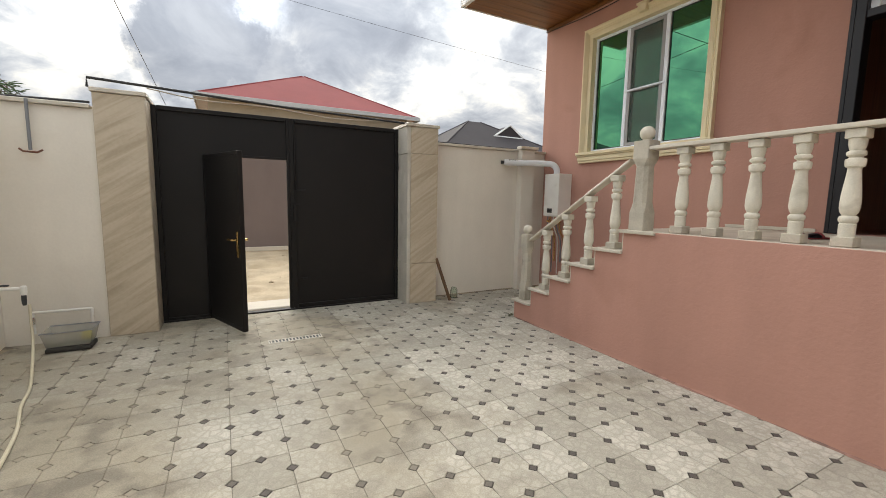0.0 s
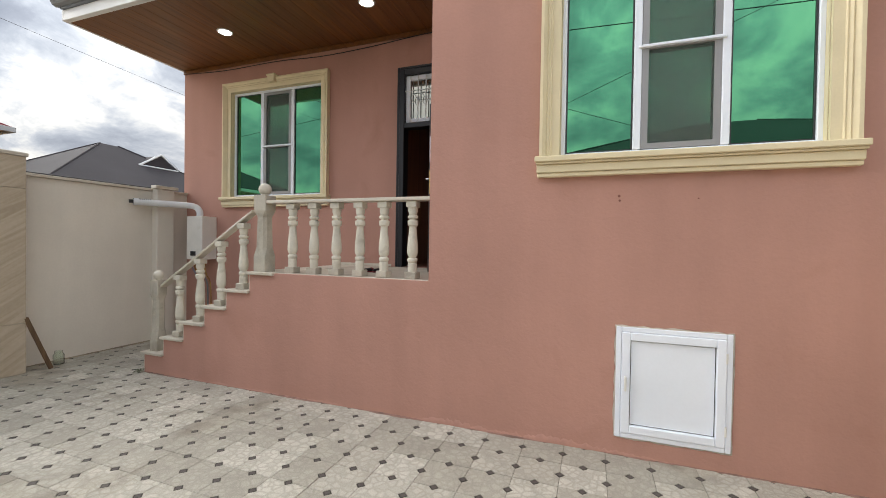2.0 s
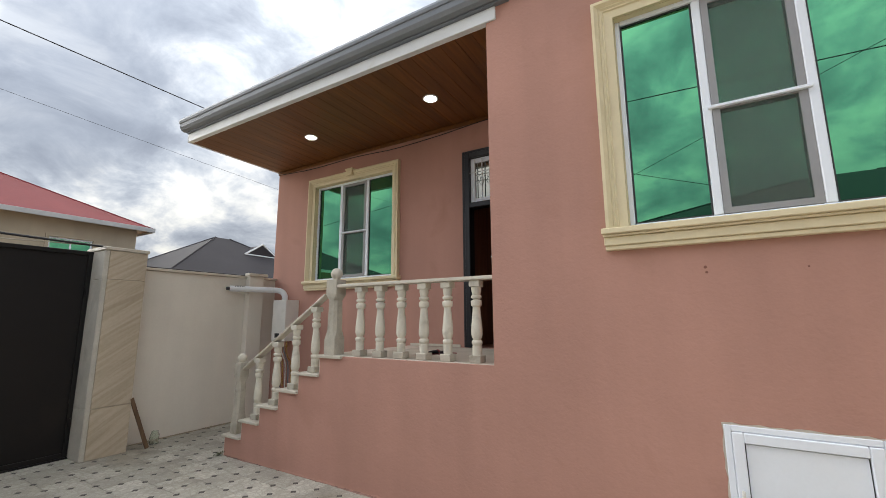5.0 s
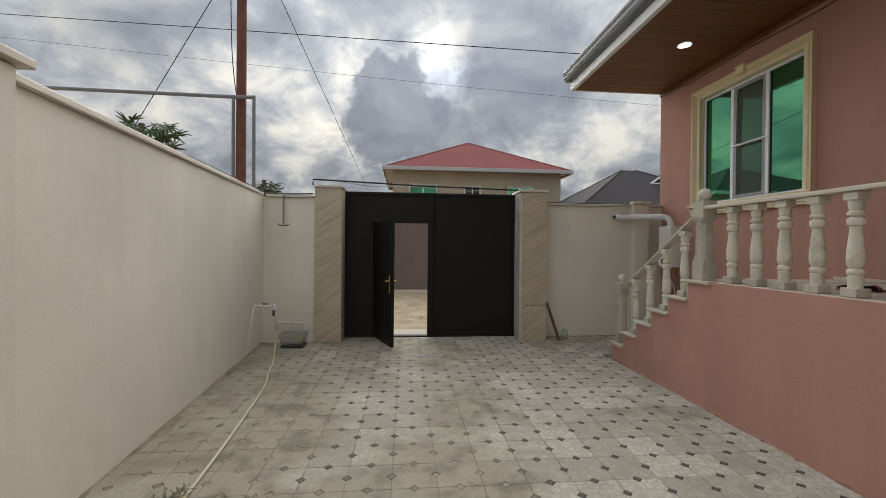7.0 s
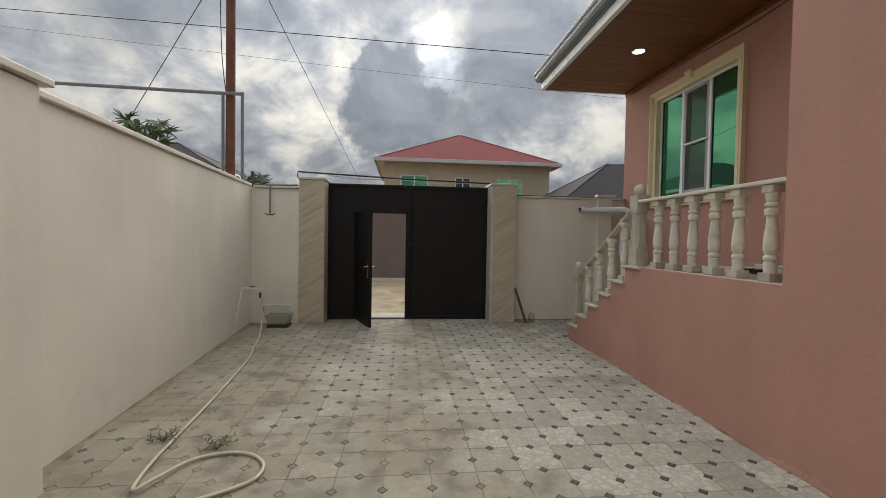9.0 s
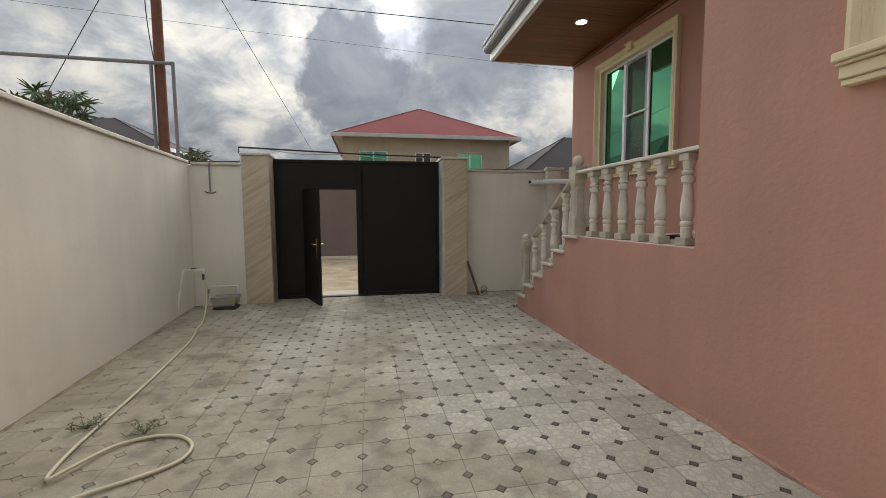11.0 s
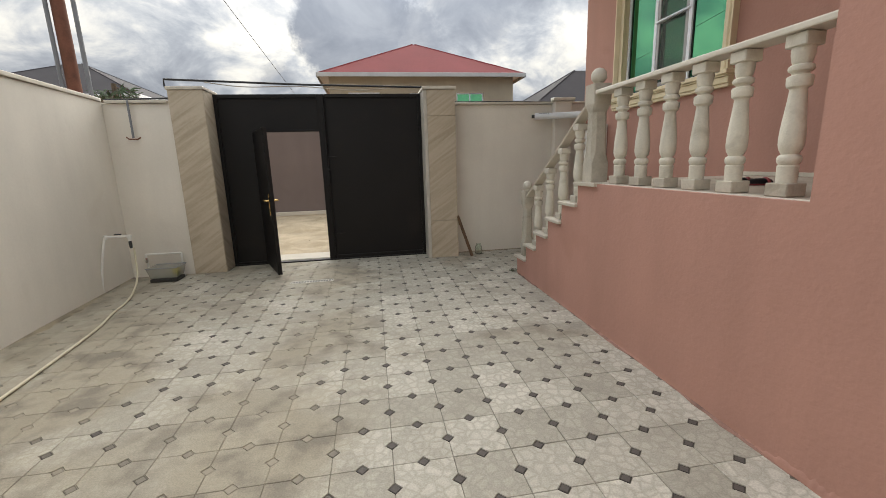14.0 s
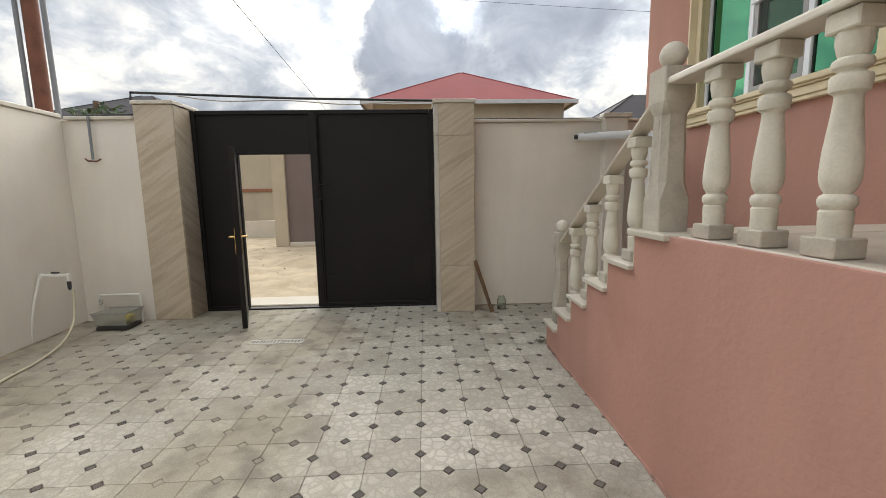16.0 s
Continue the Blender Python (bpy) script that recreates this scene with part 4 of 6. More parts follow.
def newel(at, h, half, ball):
    ob = empty("newel_post", at, "grey cast-cement newel post with a ball top", "newel post", "newel posts")
    x, y, z = at
    bm = bmesh.new()
    s = half
    rows = [(s, 0.0, 0.006), (s, 0.2 * h, 0.006), (s * 0.9, 0.31 * h, s * 0.36), (s * 0.82, 0.72 * h, s * 0.36), (s, 0.80 * h, 0.006), (s, h, 0.006)]
    rings = []
    for r, zz, c in rows:
        ps = [(r, -r + c), (r, r - c), (r - c, r), (-r + c, r), (-r, r - c), (-r, -r + c), (-r + c, -r), (r - c, -r)]
        rings.append([bm.verts.new((x + a, y + b, z + zz)) for a, b in ps])
    for a, b in zip(rings, rings[1:]):
        for i in range(8):
            bm.faces.new((a[i], a[(i + 1) % 8], b[(i + 1) % 8], b[i]))
    bm.faces.new(rings[0])
    bm.faces.new(rings[-1])
    part("shaft", bm, RAW_CEMENT, ob)
    part("panel", block(x - s * 0.78 - 0.006, x - s * 0.78 + 0.002, y - s * 0.3, y + s * 0.3, z + 0.38 * h, z + 0.70 * h, 0.003), RAW_CEMENT, ob)
    prof2 = [(ball * 0.55, 0.0), (ball * 0.5, 0.012)] + [(max(0.004, ball * math.sin(a)), 0.012 + ball * 0.86 - ball * math.cos(a)) for a in np.linspace(0.55, math.pi - 0.03, 14)]
    part("ball", lathe(prof2, 22, (x, y, z + h)), CEMENT, ob, "round cement ball", smooth=True)
    return ob


newel((BX, -2.845, PORCH), 0.80, 0.077, 0.064)
newel((BX, -1.255, tz[0]), 0.835, 0.062, 0.056)
rail = empty("handrail", (BX, -3.5, 1.94), "pale marble handrail of the porch and stair", "handrail")
part("level_rail", block(BX - 0.068, BX + 0.068, Y_BLOCK + 0.004, -2.91, PORCH + 0.712, PORCH + 0.745, 0.008, segs=2), MARBLE, rail)
slope = [(-1.34, tz[0] + 0.752), (-2.715, PORCH + 0.622)]
(sy0, sz0), (sy1, sz1) = slope
part("sloping_rail", prism([(sy0, sz0), (sy1, sz1), (sy1, sz1 + 0.032), (sy0, sz0 + 0.032)], "x", BX - 0.05, BX + 0.05, bevel=0.007), MARBLE, rail)


# ---- windows ----
def moulding(parent, y0, y1, z0, z1, x, width, name):
    """A stepped surround on three sides with mitred ends, and a sill below."""
    steps = ((0.0, 0.026), (width * 0.40, 0.030), (width * 0.45, 0.042), (width * 0.52, 0.036), (width * 0.62, 0.050), (width * 0.68, 0.042), (width * 0.80, 0.058), (width * 0.85, 0.066), (width, 0.066))

    def run(dirs):
        bm = bmesh.new()
        (ax, az), (bx, bz), (na, nz), (ma, mz) = dirs
        cols = []
        for d, h in steps:
            cols.append((bm.verts.new((x - h, ax + na * d, az + nz * d)), bm.verts.new((x - h, bx + ma * d, bz + mz * d))))
        d = width
        cols.append((bm.verts.new((x + 0.01, ax + na * d, az + nz * d)), bm.verts.new((x + 0.01, bx + ma * d, bz + mz * d))))
        cols.insert(0, (bm.verts.new((x + 0.01, ax, az)), bm.verts.new((x + 0.01, bx, bz))))
        for (a, b), (c, e) in zip(cols, cols[1:]):
            bm.faces.new((a, b, e, c))
        bm.faces.new([c[0] for c in cols])
        bm.faces.new([c[1] for c in cols])
        return bm

    part("surround", run(((y0, z0), (y0, z1), (-1, 0), (-1, 1))), TRIM, parent)
    part("surround", run(((y1, z0), (y1, z1), (1, 0), (1, 1))), TRIM, parent)
    part("surround", run(((y0, z1), (y1, z1), (-1, 1), (1, 1))), TRIM, parent)
    m = (y0 + y1) / 2
    kb = prism([(m - 0.058, z1 + 0.055), (m + 0.058, z1 + 0.055), (m + 0.072, z1 + width + 0.03), (m - 0.072, z1 + width + 0.03)], "x", x - 0.10, x + 0.005, bevel=0.008)
    part("keystone", kb, TRIM, parent)
    part("keystone_cap", block(x - 0.112, x, m - 0.08, m + 0.08, z1 + width + 0.008, z1 + width + 0.034, 0.005), TRIM, parent)
    e0, e1 = y0 - width - 0.03, y1 + width + 0.03
    bm = block(x - 0.105, x + 0.03, e0, e1, z0 - 0.045, z0 - 0.001, 0.006)
    block(x - 0.085, x + 0.005, e0 + 0.008, e1 - 0.008, z0 - 0.062, z0 - 0.046, 0.003, bm)
    block(x - 0.066, x + 0.005, e0 + 0.012, e1 - 0.012, z0 - 0.125, z0 - 0.063, 0.005, bm)
    block(x - 0.052, x + 0.005, e0 + 0.016, e1 - 0.016, z0 - 0.157, z0 - 0.126, 0.004, bm)
    part("window_sill", bm, TRIM, parent)


def pvc_window(name, hole, x, label, width=0.165):
    y0, y1, z0, z1 = hole
    w = empty(name, (x, (y0 + y1) / 2, z0), label, "window", kind="structure")
    moulding(w, y0, y1, z0, z1, x, width, name)
    fx0, fx1 = x + 0.05, x + 0.12
    fr = 0.038
    W = y1 - y0
    m1, m2 = y0 + W * 0.331, y0 + W * 0.671
    for a, b, c, d in ((y0, y0 + fr, z0, z1), (y1 - fr, y1, z0, z1), (y0 + fr + 0.001, y1 - fr - 0.001, z0, z0 + fr), (y0 + fr + 0.001, y1 - fr - 0.001, z1 - fr, z1),
                       (m1 - 0.028, m1 + 0.028, z0 + fr + 0.001, z1 - fr - 0.001), (m2 - 0.028, m2 + 0.028, z0 + fr + 0.001, z1 - fr - 0.001)):
        part("frame_bar", block(fx0, fx1, a + 0.001, b - 0.001, c + 0.001, d - 0.001, 0.005), PVC, w)
    for a, b, c, d in ((y0 + 0.001, y0 + 0.005, z0 + 0.001, z1 - 0.001), (y1 - 0.005, y1 - 0.001, z0 + 0.001, z1 - 0.001), (y0 + 0.006, y1 - 0.006, z1 - 0.005, z1 - 0.001), (y0 + 0.006, y1 - 0.006, z0 + 0.001, z0 + 0.005)):
        part("reveal", block(x + 0.001, fx0 - 0.001, a, b, c, d), TRIM, w, "cream painted reveal")
    zm = (z0 + z1) / 2 - 0.045
    part("crossbar", block(fx0 - 0.022, fx0 + 0.02, m1 + 0.004, m2 - 0.004, zm - 0.011, zm + 0.011, 0.004), PVC, w)
    for a, b in ((y0 + fr, m1 - 0.028), (m2 + 0.028, y1 - fr)):
        part("gasket", holed_wall(a + 0.001, b - 0.001, z0 + fr + 0.001, z1 - fr - 0.001, [(a + 0.011, b - 0.011, z0 + fr + 0.011, z1 - fr - 0.011)], "x", fx0 + 0.018, fx0 + 0.03), DARK_GRILLE, w)
        part("pane", block(fx0 + 0.028, fx0 + 0.036, a + 0.003, b - 0.003, z0 + fr + 0.003, z1 - fr - 0.003), GREEN_GLASS, w, "green mirror glass pane")
    a, b = m1 + 0.029, m2 - 0.029
    part("pane", block(fx0 + 0.050, fx0 + 0.058, a, b, z0 + fr + 0.003, z1 - fr - 0.003), GREEN_GLASS, w, "green mirror glass pane")
    g = 0.045
    sc = part("screen_frame", holed_wall(a, b, z0 + fr + 0.004, z1 - fr - 0.004, [(a + g, b - g, z0 + fr + g, zm - 0.02), (a + g, b - g, zm + 0.02, z1 - fr - g)], "x", fx0 + 0.004, fx0 + 0.024), PVC_GREY, w, "grey insect screen frame")
    part("screen_mesh", block(fx0 + 0.012, fx0 + 0.0135, a + 0.03, b - 0.03, z0 + fr + 0.03, z1 - fr - 0.03), SCREEN, sc, "grey insect mesh")
    return w


pvc_window("window_1", WIN, F, "white three-light window with green mirror glass and cream surround", 0.15)
pvc_window("window_2", PWIN, P, "white porch window with green mirror glass and cream surround", 0.135)
rw = empty("window_round", (F, *ROUND_C), "round green-glazed gable window with white frame", "window", kind="structure")


def ring_bm(cy, cz, r0, r1, x0, x1, n=48):
    bm = bmesh.new()
    rows = [[bm.verts.new((x, cy + r * math.cos(2 * math.pi * i / n), cz + r * math.sin(2 * math.pi * i / n))) for i in range(n)] for x, r in ((x0, r0), (x0, r1), (x1, r1), (x1, r0))]
    for a, b in zip(rows, rows[1:] + rows[:1]):
        for i in range(n):
            bm.faces.new((a[i], a[(i + 1) % n], b[(i + 1) % n], b[i]))
    return bm


part("frame_ring", ring_bm(*ROUND_C, ROUND_R - 0.05, ROUND_R + 0.035, F - 0.02, F + 0.06), PVC, rw, smooth=True)
part("pane", lathe([(ROUND_R - 0.03, 0), (ROUND_R - 0.03, 0.006)], 40, (F + 0.03, *ROUND_C), axis="x"), GREEN_GLASS, rw)

# basement hatch
ht = empty("basement_hatch", (F, -6.7, 0.1), "white plastic basement hatch set in the house wall", "hatch", kind="structure")
y0, y1, z0, z1 = HATCH
for a, b, c, d in ((y0, y0 + 0.036, z0, z1), (y1 - 0.036, y1, z0, z1), (y0 + 0.037, y1 - 0.037, z0, z0 + 0.036), (y0 + 0.037, y1 - 0.037, z1 - 0.036, z1)):
    part("frame_bar", block(F - 0.012, F + 0.06, a, b, c, d, 0.004), PVC, ht)
for a, b, c, d in ((y0 + 0.038, y0 + 0.098, z0 + 0.038, z1 - 0.038), (y1 - 0.098, y1 - 0.038, z0 + 0.038, z1 - 0.038), (y0 + 0.0985, y1 - 0.0985, z0 + 0.038, z0 + 0.098), (y0 + 0.0985, y1 - 0.0985, z1 - 0.098, z1 - 0.038)):
    part("door_frame", block(F - 0.022, F + 0.05, a, b, c, d, 0.006), PVC, ht)
part("gasket", block(F + 0.006, F + 0.012, y0 + 0.095, y1 - 0.095, z0 + 0.095, z1 - 0.095), DARK_GRILLE, ht)
part("panel", block(F - 0.001, F + 0.0055, y0 + 0.104, y1 - 0.104, z0 + 0.104, z1 - 0.104, 0.002), PVC, ht)
rim_bm = bmesh.new()
edge_in, edge_out = [], []
for (ya, za), (yb, zb) in (((y0, z0), (y1, z0)), ((y1, z0), (y1, z1)), ((y1, z1), (y0, z1)), ((y0, z1), (y0, z0))):
    for k in range(16):
        py, pz = ya + (yb - ya) * k / 16, za + (zb - za) * k / 16
        oy, oz = (py - (y0 + y1) / 2) / (y1 - y0), (pz - (z0 + z1) / 2) / (z1 - z0)
        sy, sz = (math.copysign(1, oy) if abs(oy) > 0.49 else 0), (math.copysign(1, oz) if abs(oz) > 0.49 else 0)
        wob = random.uniform(0.003, 0.016)
        edge_in.append(rim_bm.verts.new((F - 0.006, py - sy * 0.004, pz - sz * 0.004)))
        edge_out.append(rim_bm.verts.new((F - 0.002, py + sy * wob, pz + sz * wob)))
for k in range(64):
    rim_bm.faces.new((edge_in[k], edge_in[(k + 1) % 64], edge_out[(k + 1) % 64], edge_out[k]))
bmesh.ops.solidify(rim_bm, geom=rim_bm.faces[:], thickness=0.004)
part("plaster_rim", rim_bm, WHITE_WALL, ht, "rough white filler round the frame")
part("handle", block(F - 0.055, F - 0.023, y1 - 0.074, y1 - 0.057, 0.50, 0.61, 0.006), WHITE_PLASTIC, ht)
part("hinge", lathe([(0.008, 0), (0.008, 0.07)], 8, (F - 0.018, y0 + 0.038, 0.77)), WHITE_PLASTIC, ht)
part("hinge", lathe([(0.008, 0), (0.008, 0.07)], 8, (F - 0.018, y0 + 0.038, 0.26)), WHITE_PLASTIC, ht)

# ---- porch roof ----
struct("roof_deck", block(F - 0.05, 9.2, -4.998, 0.36, SOFFIT + 0.13, SOFFIT + 0.20), GUTTER, "grey roof deck over the porch", "roof")
sof = empty("porch_soffit", (3.2, -2.2, SOFFIT), "varnished orange pine board soffit over the porch", "ceiling", kind="structure")
by = Y_BLOCK + 0.006
while by < 0.33:
    e = min(by + 0.182, 0.34)
    part("board", block(F + 0.055, P - 0.004, by, e - 0.0025, SOFFIT, SOFFIT + 0.016, 0.002), SOFFIT_WOOD, sof)
    by += 0.182
struct("soffit_backing", block(F + 0.05, P - 0.003, Y_BLOCK + 0.004, 0.34, SOFFIT + 0.018, SOFFIT + 0.03), DOOR_WOOD, "dark backing above the soffit boards", "ceiling")
struct("cornice", block(P - 0.03, P - 0.002, Y_BLOCK + 0.005, Y_NORTH, SOFFIT - 0.062, SOFFIT - 0.004, 0.006), SOFFIT_WOOD, "varnished pine cornice strip", "trim")
struct("fascia", block(F - 0.02, F + 0.05, Y_BLOCK - 0.10, 0.345, SOFFIT - 0.005, SOFFIT + 0.128, 0.005), WHITE_STEEL, "white fascia board of the porch roof", "trim")
struct("fascia_north", block(F - 0.02, 9.2, 0.347, 0.375, SOFFIT - 0.005, SOFFIT + 0.128, 0.005), WHITE_STEEL, "white fascia board of the north eave", "trim")
gprof = [(F - 0.02, 4.525), (F - 0.065, 4.513), (F - 0.105, 4.530), (F - 0.13, 4.570), (F - 0.138, 4.625), (F - 0.15, 4.630), (F - 0.158, 4.660), (F - 0.15, 4.690), (F - 0.02, 4.690)]
struct("gutter", prism(gprof, "y", -5.0, 0.41), GUTTER, "moulded grey steel gutter along the porch eave", "gutter")
pr_bm = bmesh.new()
vs = [pr_bm.verts.new(c) for c in ((F - 0.12, -4.9, 4.70), (F - 0.12, 0.45, 4.70), (9.3, 0.45, 6.1), (9.3, -4.9, 6.1))]
pr_bm.faces.new(vs)
bmesh.ops.solidify(pr_bm, geom=pr_bm.faces[:], thickness=0.03)
struct("roof_porch", pr_bm, GUTTER, "grey sheet metal roof over the porch side", "roof")
# gable roof with barge boards
for sgn, yy in ((1, Y_BLOCK + 0.16), (-1, Y_SOUTH - 0.16)):
    a, b = (yy, 4.603), (-6.63, 5.56)
    struct("barge_board", prism([(a[0], a[1]), (b[0], b[1]), (b[0], b[1] + 0.07), (a[0], a[1] + 0.07)], "x", F - 0.10, F - 0.012), GUTTER, "grey barge board along the gable", "trim")
    struct("roof_gable", prism([(a[0], a[1] + 0.073), (b[0], b[1] + 0.073), (b[0], b[1] + 0.12), (a[0], a[1] + 0.12)], "x", F - 0.14, 9.2), GUTTER, "grey sheet metal gable roof", "roof")


def ceiling_lamp(x, y, z):
    l = empty("ceiling_lamp", (x, y, z), "round recessed ceiling lamp, switched on", "lamp", "porch ceiling lamps")
    part("bezel", lathe([(0.098, 0.0), (0.098, -0.008), (0.088, -0.013), (0.078, -0.008), (0.078, 0.0)], 28, (x, y, z - 0.001)), WHITE_STEEL, l, smooth=True)
    part("diffuser", lathe([(0.077, -0.002), (0.077, -0.010), (0.05, -0.012)], 28, (x, y, z - 0.001)), LAMP_GLOW, l, "glowing white diffuser")
    return l


ceiling_lamp(3.31, -1.415, SOFFIT)
ceiling_lamp(3.31, -3.585, SOFFIT)
sw = empty("soffit_wire", (P - 0.03, -2, 4.285), "thin dark wire drooping along the porch wall", "cable")
part("wire", tube(smooth_path([(P - 0.035, 0.2, 4.295), (P - 0.03, -0.6, 4.255), (P - 0.02, -1.6, 4.270), (P - 0.02, -2.4, 4.235), (P - 0.02, -3.2, 4.255), (P - 0.035, -4.0, 4.297), (P - 0.035, -4.7, 4.299)]), 0.006, 6), WIRE, sw)

# ---- porch door ----
DK = surface("blue_black_door_steel", (0.009, 0.0095, 0.014), 0.4, spread=0.15, scale=4, bump=0.05)
pd = empty("door_1", (P, -4.1, PORCH), "dark steel entrance door standing open below a barred transom", "door", kind="structure")
y0, y1, z0, z1 = DOOR
TR = 3.13
for a, b, c, d in ((y0 + 0.002, y0 + 0.075, z0, z1), (y1 - 0.075, y1 - 0.002, z0, z1), (y0 + 0.076, y1 - 0.076, z1 - 0.075, z1 - 0.002), (y0 + 0.076, y1 - 0.076, TR - 0.035, TR + 0.035)):
    part("door_frame", block(P - 0.035, P + 0.11, a, b, c + 0.002, d, 0.006), DK, pd)
for a, b, c, d in ((y1 - 0.002, y1 + 0.035, z0, z1 + 0.035), (y0 - 0.035, y0 + 0.002, z0, z1 + 0.035), (y0 + 0.003, y1 - 0.003, z1 - 0.001, z1 + 0.035)):
    part("architrave", block(P - 0.028, P - 0.002, a, b, c + 0.002, d, 0.006), DK, pd)
ta, tb, tc_, td = y0 + 0.078, y1 - 0.078, TR + 0.037, z1 - 0.078
tw = part("transom_frame", holed_wall(ta, tb, tc_, td, [(ta + 0.06, tb - 0.06, tc_ + 0.06, td - 0.06)], "x", P + 0.02, P + 0.08), PVC, pd, "white transom window frame")
part("pane", block(P + 0.045, P + 0.052, ta + 0.05, tb - 0.05, tc_ + 0.05, td - 0.05), mirror_glass("dim_transom_glass", (0.35, 0.36, 0.34), (0.16, 0.15, 0.12)), tw, "dim glass pane")
for i in range(7):
    yy = ta + 0.07 + i * (tb - ta - 0.14) / 6
    part("bar", tube([(P - 0.005, yy, tc_ + 0.01), (P - 0.005, yy, td - 0.01)], 0.008, 6), WHITE_STEEL, pd, "thin white security bar")
for i in range(6):
    yy = ta + 0.07 + (i + 0.5) * (tb - ta - 0.14) / 6
    part("scroll", tube([(P - 0.008, yy + 0.03 * math.cos(k / 12 * 6.283), tc_ + 0.32 + 0.05 * math.sin(k / 12 * 6.283)) for k in range(13)], 0.005, 5), WHITE_STEEL, pd)
part("bar", tube([(P - 0.01, ta, tc_ + 0.42), (P - 0.01, tb, tc_ + 0.42)], 0.006, 6), WHITE_STEEL, pd)
# leaf: local x runs from the hinge to the free edge
W_L, H_L = 0.82, TR - 0.04 - PORCH - 0.012
lf = part("door_leaf", block(0, W_L, -0.025, 0.025, 0.008, H_L, 0.006), DK, pd, "dark panelled door leaf, wide open")
sub = []
for s in (-1, 1):
    for c, d in ((0.16, 0.62), (0.74, 1.18), (1.30, 1.78)):
        sub.append(part("panel", block(0.12, W_L - 0.14, s * 0.024, s * 0.036, c, d, 0.009), DK, lf))
    sub.append(part("lock_plate", block(W_L - 0.075, W_L - 0.035, s * 0.026, s * 0.034, 0.86, 1.12, 0.004), BRASS, lf, "brass lock plate"))
    sub.append(part("handle", tube([(W_L - 0.055, s * 0.03, 1.03), (W_L - 0.055, s * 0.08, 1.03), (W_L - 0.08, s * 0.085, 1.03), (W_L - 0.18, s * 0.08, 1.03)], 0.010), CHROME, lf))
sub.append(part("edge_plate", block(W_L - 0.001, W_L + 0.004, -0.014, 0.014, 1.20, 1.48, 0.001), CHROME, lf, "bright strike plate"))
sub.append(part("edge_plate", block(W_L - 0.001, W_L + 0.004, -0.014, 0.014, 0.86, 1.12, 0.001), BRASS, lf))
lf.matrix_basis = pose(P - 0.06, y0 + 0.085, PORCH + 0.002, 0, 0, 180 - 6)
for o in sub:
    o.matrix_parent_inverse = Matrix.Identity(4)
# hall behind the door
hall = [("hall_floor", (P + 0.253, 7.0, Y_BLOCK + 0.003, -3.563, PORCH - 0.06, PORCH - 0.005), DOOR_WOOD, "brown wooden hall floor", "floor"),
        ("hall_wall_end", (7.003, 7.1, Y_BLOCK + 0.003, -3.563, PORCH - 0.05, 4.30), PAPER, "plain plaster wall at the end of the hall", "wall"),
        ("hall_wall_side", (P + 0.253, 7.0, -3.56, -3.46, PORCH - 0.05, 4.30), DOOR_WOOD, "brown wood-clad hall wall", "wall"),
        ("hall_ceiling", (P + 0.253, 7.0, Y_BLOCK + 0.003, -3.563, 4.303, 4.36), PAPER, "plain hall ceiling", "ceiling")]
for n, bb, mt, lb, ct in hall:
    struct(n, block(*bb), mt, lb, ct)


# ---- boiler on the porch wall ----
bo = empty("gas_boiler", (3.87, -0.12, 1.245), "white wall-hung gas boiler with a flue pipe", "boiler")
body = part("casing", block(3.83, P - 0.012, -0.40, -0.07, 1.255, 1.935, 0.012, segs=2), WHITE_PLASTIC, bo)
part("control_panel", block(3.822, 3.828, -0.39, -0.08, 1.275, 1.415, 0.002), WHITE_PLASTIC, bo)
part("display", block(3.814, 3.82, -0.28, -0.17, 1.315, 1.385, 0.002), DARK_GRILLE, bo, "dark display window")
part("knob", lathe([(0.018, 0), (0.016, -0.014)], 14, (3.819, -0.225, 1.350), axis="x"), WIRE, bo)
fl = part("flue", tube(smooth_path([(3.94, -0.22, 1.925), (3.94, -0.21, 2.02), (3.9, -0.15, 2.09), (3.77, -0.05, 2.105), (3.43, 0.13, 2.11)], 6), 0.048, 16), WHITE_STEEL, bo, "white flue pipe", smooth=True)
part("flue_end", tube([(3.43, 0.13, 2.11), (3.215, 0.225, 2.115)], 0.049, 16), WHITE_STEEL, bo, "perforated flue end", smooth=True)
d = (Vector((3.215, 0.225, 2.115)) - Vector((3.43, 0.13, 2.11))).normalized()
side = Vector((0, 0, 1)).cross(d).normalized()
# Perforations: dark discs on the closed tube paint the shade inside each one.
for i in range(6):
    for k in range(5):
        ang = radians(20 + 32 * k)
        c = Vector((3.43, 0.13, 2.11)).lerp(Vector((3.215, 0.225, 2.115)), 0.12 + 0.11 * i)
        nrm = side * math.cos(ang) * -1 + Vector((0, 0, 1)) * math.sin(ang - 0.6)
        nrm.normalize()
        part("vent_shade", tube([c + nrm * 0.0485, c + nrm * 0.0505], 0.008, 6), DARK_GRILLE, fl)
part("flue_tip", tube([(3.22, 0.223, 2.115), (3.17, 0.243, 2.116)], 0.026, 12), DARK_GRILLE, bo, "dark inner flue tip")
for i, yy in enumerate((-0.34, -0.27, -0.2, -0.13, -0.07)):
    part("pipe", tube(smooth_path([(3.93, yy, 1.260), (3.93, yy, 1.135), (3.97, yy - 0.01 * i, 1.0), (4.04, yy, 0.85), (4.055, yy, 0.5 if i % 2 else 0.3)], 5), 0.009 + 0.002 * (i % 2), 8), (BRASS, GREY_PIPE, WHITE_PLASTIC)[i % 3], bo)
